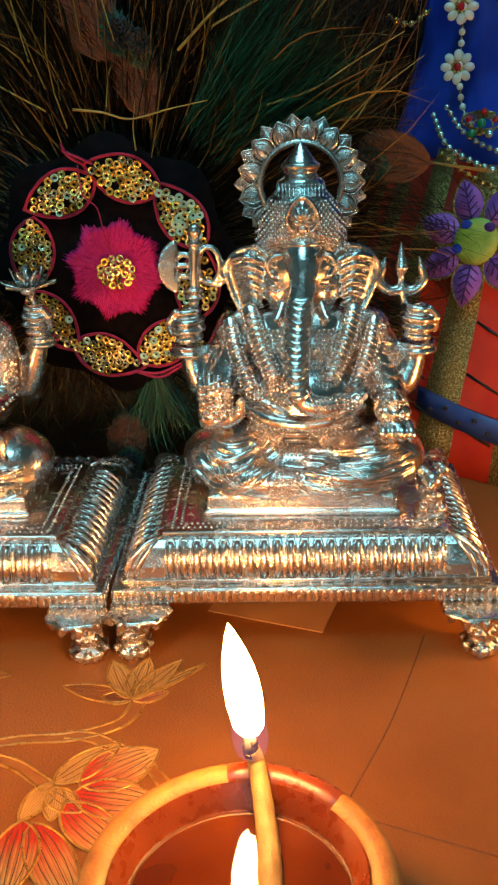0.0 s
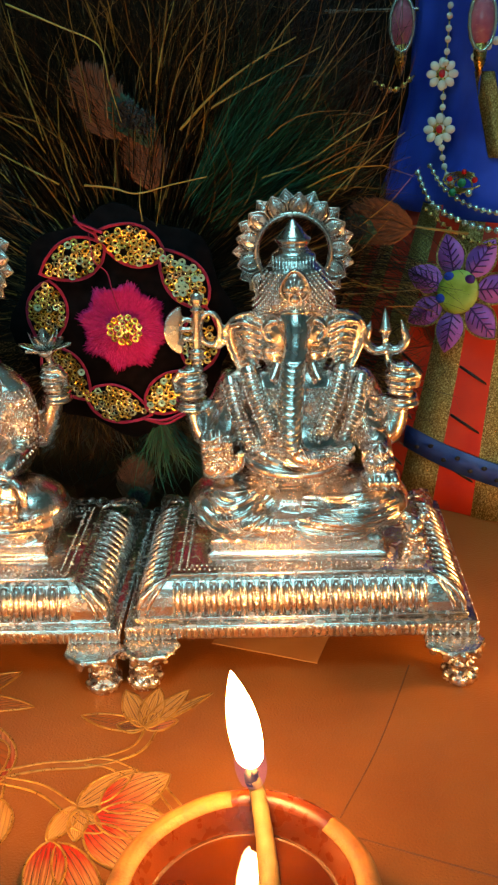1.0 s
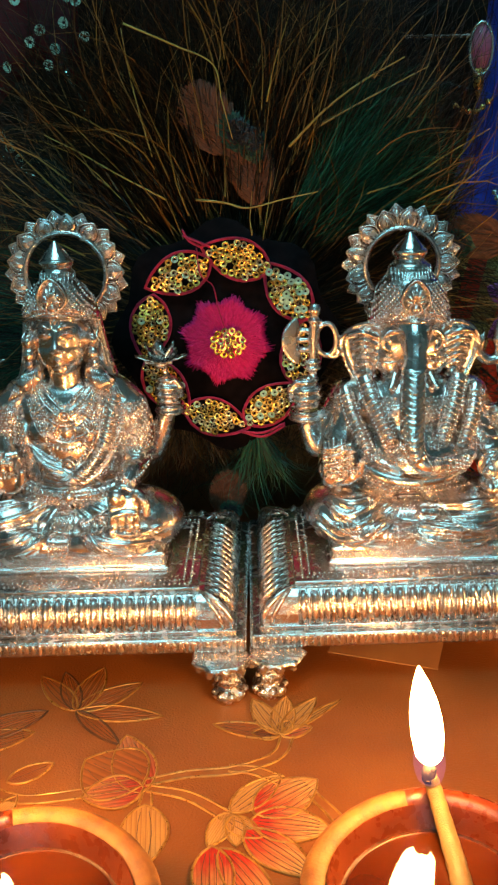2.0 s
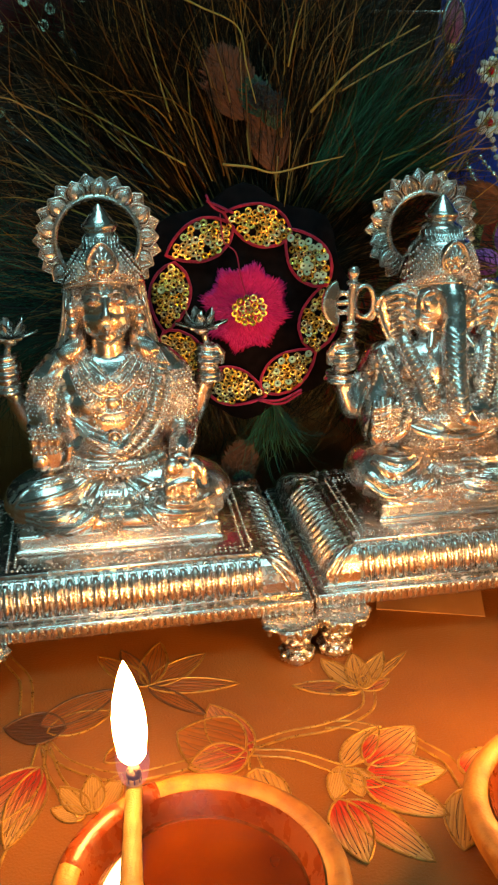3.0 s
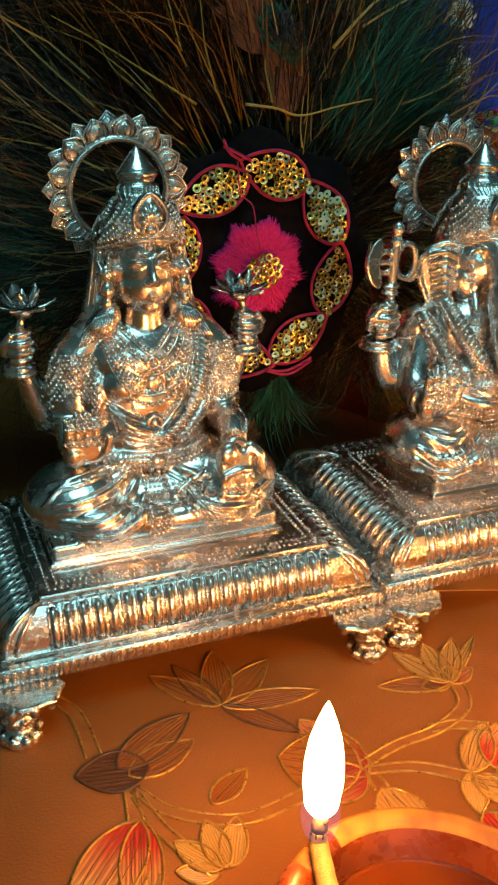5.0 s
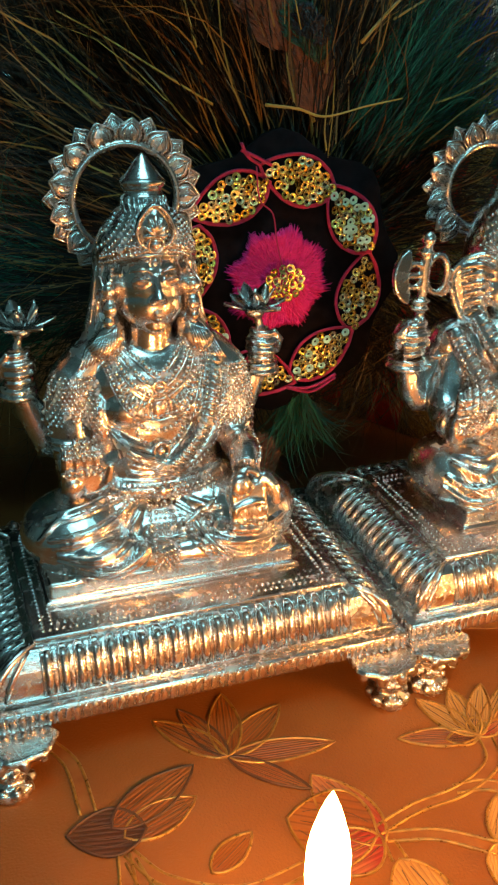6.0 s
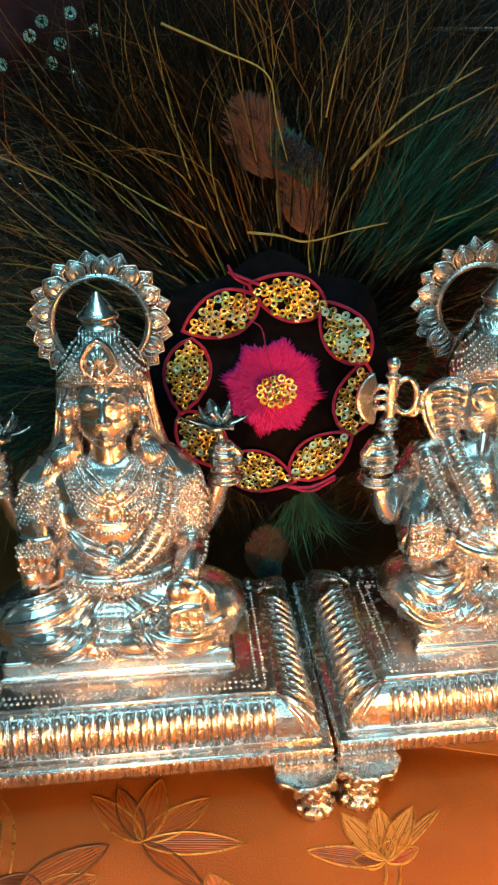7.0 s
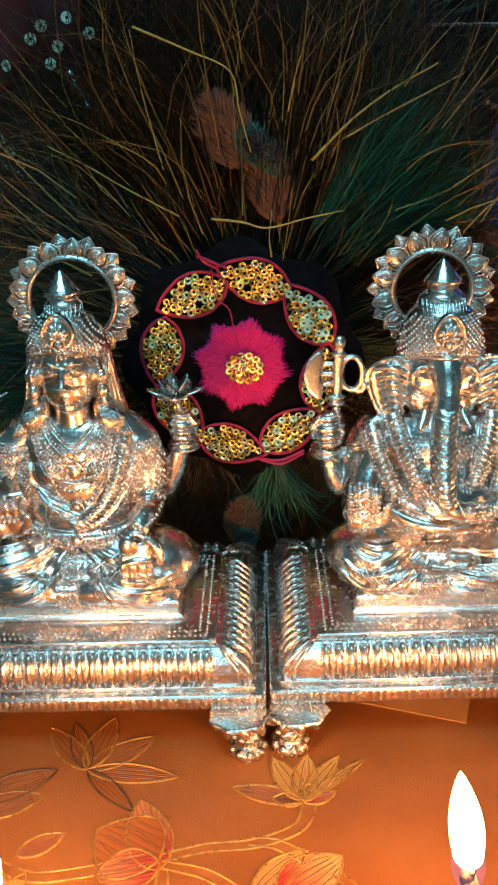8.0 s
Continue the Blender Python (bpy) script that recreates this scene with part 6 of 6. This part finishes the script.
def robe_turn(x, z):
    """The pose of a flat piece that lies on the robe there, facing out."""
    p = on_robe(x, z)
    out = (Vector((p.x - AX, p.y - AY, 0)).normalized() + Vector((0, 0, 0.38))).normalized()
    side = Vector((0, 0, 1)).cross(out).normalized()
    m = Matrix((side, out.cross(side), out)).transposed().to_4x4()
    return Matrix.Translation(p) @ m


robe = thing("festive_robe", "flared doll robe with red and gold glitter stripes and blue satin", "robe", pose(AX, AY, 0))
gores = 44
for k in range(gores):
    a0, a1 = 2 * math.pi * k / gores, 2 * math.pi * (k + 1) / gores
    gold = k % 2 == 0
    s, m = Shape(), 4
    levels = [0.0005, 0.015, 0.03, 0.045, 0.06, 0.075, 0.092, 0.112]
    for z in levels:
        for i in range(m + 1):
            a = a0 + (a1 - a0) * i / m
            fold = 0.0012 * math.sin(math.pi * i / m) * (1 if gold else -0.6)
            r = robe_radius(z) + fold
            s.v.append((r * math.cos(a), r * math.sin(a), z))
        for i in range(m + 1):
            a = a0 + (a1 - a0) * i / m
            r = robe_radius(z) - 0.0015
            s.v.append((r * math.cos(a), r * math.sin(a), z))
    w = 2 * (m + 1)
    s.f = [(j * w + i, j * w + i + 1, j * w + w + i + 1, j * w + w + i) for j in range(len(levels) - 1) for i in range(m)]
    s.f += [(j * w + m + 1 + i + 1, j * w + m + 1 + i, j * w + w + m + 1 + i, j * w + w + m + 1 + i + 1) for j in range(len(levels) - 1) for i in range(m)]
    s.f += [(i + 1, i, m + 1 + i, m + 2 + i) for i in range(m)]
    part("gold_stripe" if gold else "red_stripe", s, GLITTER if gold else RED_CLOTH, robe, "glittering gold stripe" if gold else "red cloth stripe")
    if not gold:
        bars = Shape()
        for z in (0.016, 0.034, 0.052):
            a, b = a0 + 0.01, a1 - 0.01
            bars.tube([((robe_radius(z) + 0.0004) * math.cos(a), (robe_radius(z) + 0.0004) * math.sin(a), z + 0.003), ((robe_radius(z) + 0.0004) * math.cos(b), (robe_radius(z) + 0.0004) * math.sin(b), z - 0.003)], 0.0006, 5)
        part("black_piping", bars, BLACK, robe)
bodice = Shape().lathe([(robe_radius(z) + 0.0012, z) for z in (0.108, 0.115, 0.13, 0.15, 0.17, 0.19, 0.215, 0.24)], (0, 0, 0), 96, lambda a, z: 1 + 0.022 * math.sin(9 * a + 20 * z) + 0.010 * math.sin(21 * a))
part("blue_satin", bodice, SATIN, robe, "royal blue satin drape")
for x0, z0, x1, z1 in ((0.090, 0.160, 0.095, 0.130),):
    s = Shape()
    for i in range(9):
        t = i / 8
        m = robe_turn(x0 + (x1 - x0) * t, z0 + (z1 - z0) * t)
        s.v += [tuple(m @ Vector((-0.0042, 0, 0.0030)) - Vector((AX, AY, 0))), tuple(m @ Vector((0.0042, 0, 0.0034)) - Vector((AX, AY, 0))), tuple(m @ Vector((0.0042, 0, 0.0022)) - Vector((AX, AY, 0))), tuple(m @ Vector((-0.0042, 0, 0.0020)) - Vector((AX, AY, 0)))]
    s.f = [(4 * i + j, 4 * i + (j + 1) % 4, 4 * i + 4 + (j + 1) % 4, 4 * i + 4 + j) for i in range(8) for j in range(4)] + [(3, 2, 1, 0), (32, 33, 34, 35)]
    part("gold_ribbon", s, GLITTER, robe, "gold glitter ribbon with green sheen")
belt = Shape()
pts = [on_robe(0.060 + 0.075 * i / 16, 0.026 - 0.010 * math.sin(i / 16 * 2.0), 0.0022) for i in range(17)]
for i, p in enumerate(pts):
    q = p - Vector((AX, AY, 0))
    out = Vector((q.x, q.y, 0)).normalized()
    belt.v += [tuple(q + Vector((0, 0, 0.0042)) + out * 0.0004), tuple(q + Vector((0, 0, -0.0042)) + out * 0.0022), tuple(q + Vector((0, 0, -0.0042)) + out * 0.0008), tuple(q + Vector((0, 0, 0.0042)) - out * 0.0006)]
belt.f = [(4 * i + j, 4 * i + (j + 1) % 4, 4 * i + 4 + (j + 1) % 4, 4 * i + 4 + j) for i in range(16) for j in range(4)] + [(3, 2, 1, 0), (64, 65, 66, 67)]
belt = part("blue_belt", belt, BLUE_RIBBON, robe, "blue ribbon belt with black dots")
dots = Shape()
for i in range(1, 16):
    q = pts[i] - Vector((AX, AY, 0))
    dots.ball(q + Vector((q.x, q.y, 0)).normalized() * 0.0016 + Vector((0, 0, 0.0016 * (-1) ** i)), (0.0012, 0.0008, 0.0009), n=8, rings=5)
part("dots", dots, BLACK, belt)


def flower_patch(x, z, size):
    ob = thing("cloth_flower", "purple felt flower patch with lime green centre", "flower", robe_turn(x, z) @ Matrix.Translation((0, 0, 0.0030)))
    for k in range(7):
        a = 360 * k / 7 + 12
        pet = Shape().sheet([(xx + size * 0.28, yy) for xx, yy in almond(size * 0.78, size * 0.52, 10)], 0.0004 * (k % 2), 0.0010 + 0.0004 * (k % 2))
        pet = part("petal", pet, PURPLE, ob, at=pose(0, 0, 0, 0, 0, a))
        v = Shape()
        v.tube([(size * 0.3, 0, 0.0016), (size * 1.0, 0, 0.0016)], 0.00035, 5)
        for j in range(5):
            xx = size * (0.40 + 0.11 * j)
            for sg in (-1, 1):
                v.tube([(xx, 0, 0.0016), (xx + size * 0.10, sg * size * 0.17 * (1 - 0.12 * j), 0.0015)], 0.00030, 4)
        part("veining", v, VIOLET, pet, "dark violet veins")
        part("edge", Shape().tube([(xx + size * 0.28, yy, 0.0012) for xx, yy in almond(size * 0.78, size * 0.52, 12)], 0.00045, 5, True), GLITTER, pet)
    part("centre", Shape().lathe([(size * 0.38, 0.0012), (size * 0.36, 0.0024), (size * 0.24, 0.0030), (0.0001, 0.0031)], n=24), LIME, ob, "lime green centre")
    for k in range(3):
        a = radians(50 + 80 * k)
        part("spot", Shape().ball((size * 0.30 * math.cos(a), size * 0.30 * math.sin(a), 0.0027), (0.0022, 0.0018, 0.0006)), SATIN if k else VIOLET, ob)
    return ob


flower_patch(0.0815, 0.081, 0.0230)


def jewel_flower(x, z, y=None):
    m = Matrix.Translation(on_robe(x, z) + Vector((-0.001, -0.0075, 0))) @ pose(0, 0, 0, 74, 0, -12)
    ob = thing("jewelled_flower", "white pearl flower jewel with a red stone", "jewel", m, "jewelled flowers")
    part("setting", Shape().lathe([(0.0040, -0.0006), (0.0042, 0.0), (0.0038, 0.0006), (0.0001, 0.0008)], n=20), GOLD, ob)
    pe = Shape().ball((0, 0, 0), (0.0021, 0.0017, 0.0012), n=10, rings=7).mesh("petal", PEARL)
    for k in range(8):
        part("petal", pe, None, ob, at=pose(0, 0, 0.0009, 0, 0, 45 * k) @ Matrix.Translation((0.0042, 0, 0)))
    part("stone", Shape().ball((0, 0, 0.0016), (0.0014, 0.0017, 0.0012), n=10, rings=6), RUBY, ob, "red stone")
    return ob


jewel_flower(0.0755, 0.1600)
jewel_flower(0.0745, 0.1400)


def string_of(name, label, category, pts, r, gap, material):
    """A string of alike stones along a path on the robe."""
    ob = thing(name, label, category)
    path, run, me = smooth_path(pts, 20), gap, Shape().ball((0, 0, 0), r, n=9, rings=6).mesh("bead", material)
    for a, b in zip(path, path[1:]):
        run += (b - a).length
        if run >= gap:
            run = 0
            part("bead", me, None, ob, at=Matrix.Translation(b))
    part("wire", Shape().tube(path[::4], 0.00035, 5), GOLD, ob)
    return ob


def robe_line(pts, out):
    return [on_robe(x, z, out) for x, z in pts]


string_of("bead_chain", "white bead chain linking the flower jewels", "jewellery", robe_line([(0.0765, 0.185), (0.0758, 0.170), (0.0748, 0.150), (0.0742, 0.133), (0.0760, 0.124), (0.0800, 0.118)], 0.0050), 0.0013, 0.0036, PEARL)
string_of("rhinestone_chain", "curved chain of pale rhinestones", "jewellery", robe_line([(0.066, 0.124), (0.070, 0.114), (0.078, 0.109), (0.088, 0.106), (0.100, 0.106)], 0.0050), 0.0014, 0.0030, CRYSTAL)
string_of("rhinestone_chain", "curved chain of pale rhinestones", "jewellery", robe_line([(0.070, 0.127), (0.075, 0.119), (0.083, 0.114), (0.092, 0.112), (0.102, 0.113)], 0.0050), 0.0012, 0.0027, CRYSTAL)
string_of("gold_bead_chain", "dull gold bead chain under the rhinestones", "jewellery", robe_line([(0.068, 0.111), (0.076, 0.105), (0.086, 0.101), (0.100, 0.101)], 0.0050), 0.0011, 0.0034, GOLD)
string_of("pearl_garland", "pearl and gold garland across the robe's shoulder", "jewellery", robe_line([(0.0840, 0.166), (0.0900, 0.171), (0.0970, 0.174), (0.1050, 0.176)], 0.0060), 0.0016, 0.0031, PEARL)
brooch = thing("brooch", "gold filigree brooch with red and green stones", "jewel", robe_turn(0.0850, 0.1185) @ Matrix.Translation((0, 0, 0.0075)))
for k in range(4):
    part("filigree", Shape().tube([((0.004 + 0.0015 * k) * math.cos(a), 0.0032 * math.sin(a) + 0.0006 * k, 0.0002 * k) for a in [radians(q) for q in range(20 * k, 20 * k + 300, 25)]], 0.0004, 5), GOLD, brooch)
for k, (x, y, r) in enumerate(((-0.0055, 0.0020, 0.0012), (0.0, 0.0008, 0.0019), (0.0052, 0.0022, 0.0013), (-0.003, -0.0030, 0.0016), (0.004, -0.0028, 0.0016), (0.0, 0.0050, 0.0011))):
    part("stone", Shape().ball((x, y, 0.0012), (r, r, r * 0.8), n=10, rings=6), (RUBY, EMERALD, RUBY, EMERALD, CRYSTAL, RUBY)[k], brooch)

rod = part("curtain_rod", Shape().tube([(0.030, 0.402, 0.1845), (0.135, 0.398, 0.1825)], 0.0008, 8), WORN_SILVER)
tagged(rod, "thin silver rod behind the robe's jewels", "rod")


def drop_pendant(x, y, z, h, label):
    ob = thing("drop_pendant", label, "jewel", pose(x, y, z), "enamel drop pendants")
    part("enamel", Shape().lathe([(0.0003, 0.0), (0.0032, h * 0.18), (0.0044, h * 0.42), (0.0040, h * 0.72), (0.0018, h * 0.95), (0.0003, h)], n=20), MAUVE, ob, "mauve enamel body")
    part("gold_tip", Shape().lathe([(0.0002, -h * 0.55), (0.0022, -h * 0.20), (0.0026, h * 0.06), (0.0022, h * 0.14)], n=16), GOLD, ob, "gold tip")
    part("rim", Shape().tube([(0.0046 * math.cos(a), -0.002, h * 0.5 + h * 0.52 * math.sin(a)) for a in [radians(q) for q in range(0, 360, 24)]], 0.0007, 6, True), CRYSTAL, ob, "pale silver rim")
    return ob


drop_pendant(0.0590, 0.3800, 0.1690, 0.0190, "mauve enamel drop pendant with gold tip")
drop_pendant(0.0835, 0.3450, 0.1690, 0.0190, "pale drop pendant with gold tip hanging by blue satin")
fringe = string_of("gold_fringe", "dull gold beads at the edge of the robe", "jewellery", [Vector((0.0480, 0.372, 0.158)), Vector((0.0560, 0.372, 0.155)), Vector((0.0640, 0.374, 0.160))], 0.0013, 0.0028, GOLD)

# ---- maroon cloth with mint sequins, high at the other side ----
mar = Shape()
cols = 24
for j in range(9):
    for i in range(cols + 1):
        x, z = -0.190 + 0.095 * i / cols, 0.165 + 0.10 * j / 8
        mar.v.append((x, 0.345 + 0.003 * math.sin(x * 260 + z * 40), z + 0.012 * math.sin(i / cols * math.pi * 3) * (1 - j / 8)))
mar.f = [(j * (cols + 1) + i, j * (cols + 1) + i + 1, (j + 1) * (cols + 1) + i + 1, (j + 1) * (cols + 1) + i) for j in range(8) for i in range(cols)]
mar = part("maroon_cloth", mar, MAROON)
tagged(mar, "maroon cloth hung with mint green sequins", "cloth")
thick = mar.modifiers.new("thickness", "SOLIDIFY")
thick.thickness = 0.0012
big = Shape()
big.v, big.f = [(x * 1.5, y * 1.5, z * 1.5) for x, y, z in seq.v], list(seq.f)
BIG_MINT = big.mesh("sequin", MINT_SEQUIN)
for x, z in ((-0.094, 0.199), (-0.097, 0.2005), (-0.092, 0.187), (-0.103, 0.1835), (-0.099, 0.192), (-0.108, 0.190), (-0.106, 0.178), (-0.112, 0.186), (-0.116, 0.200), (-0.121, 0.178), (-0.124, 0.150), (-0.121, 0.146), (-0.127, 0.154)):
    ob = part("mint_sequin", BIG_MINT, None, at=pose(x, 0.3395, z, random.gauss(0, 14), random.uniform(0, 360), random.gauss(0, 14)))
    tagged(ob, "mint green sequin on maroon cloth", "sequin", "mint sequins")
for pts in ([(-0.100, 0.337, 0.176), (-0.094, 0.336, 0.164), (-0.087, 0.334, 0.148)], [(-0.130, 0.335, 0.150), (-0.118, 0.333, 0.142), (-0.108, 0.331, 0.136)]):
    s = Shape().tube(smooth_path(pts, 8), [0.0011 + 0.0004 * math.sin(i * 1.9) for i in range(17)], 6)
    ob = part("silver_tinsel", s, CRYSTAL)
    tagged(ob, "pale silver tinsel thread among the feathers", "tinsel")
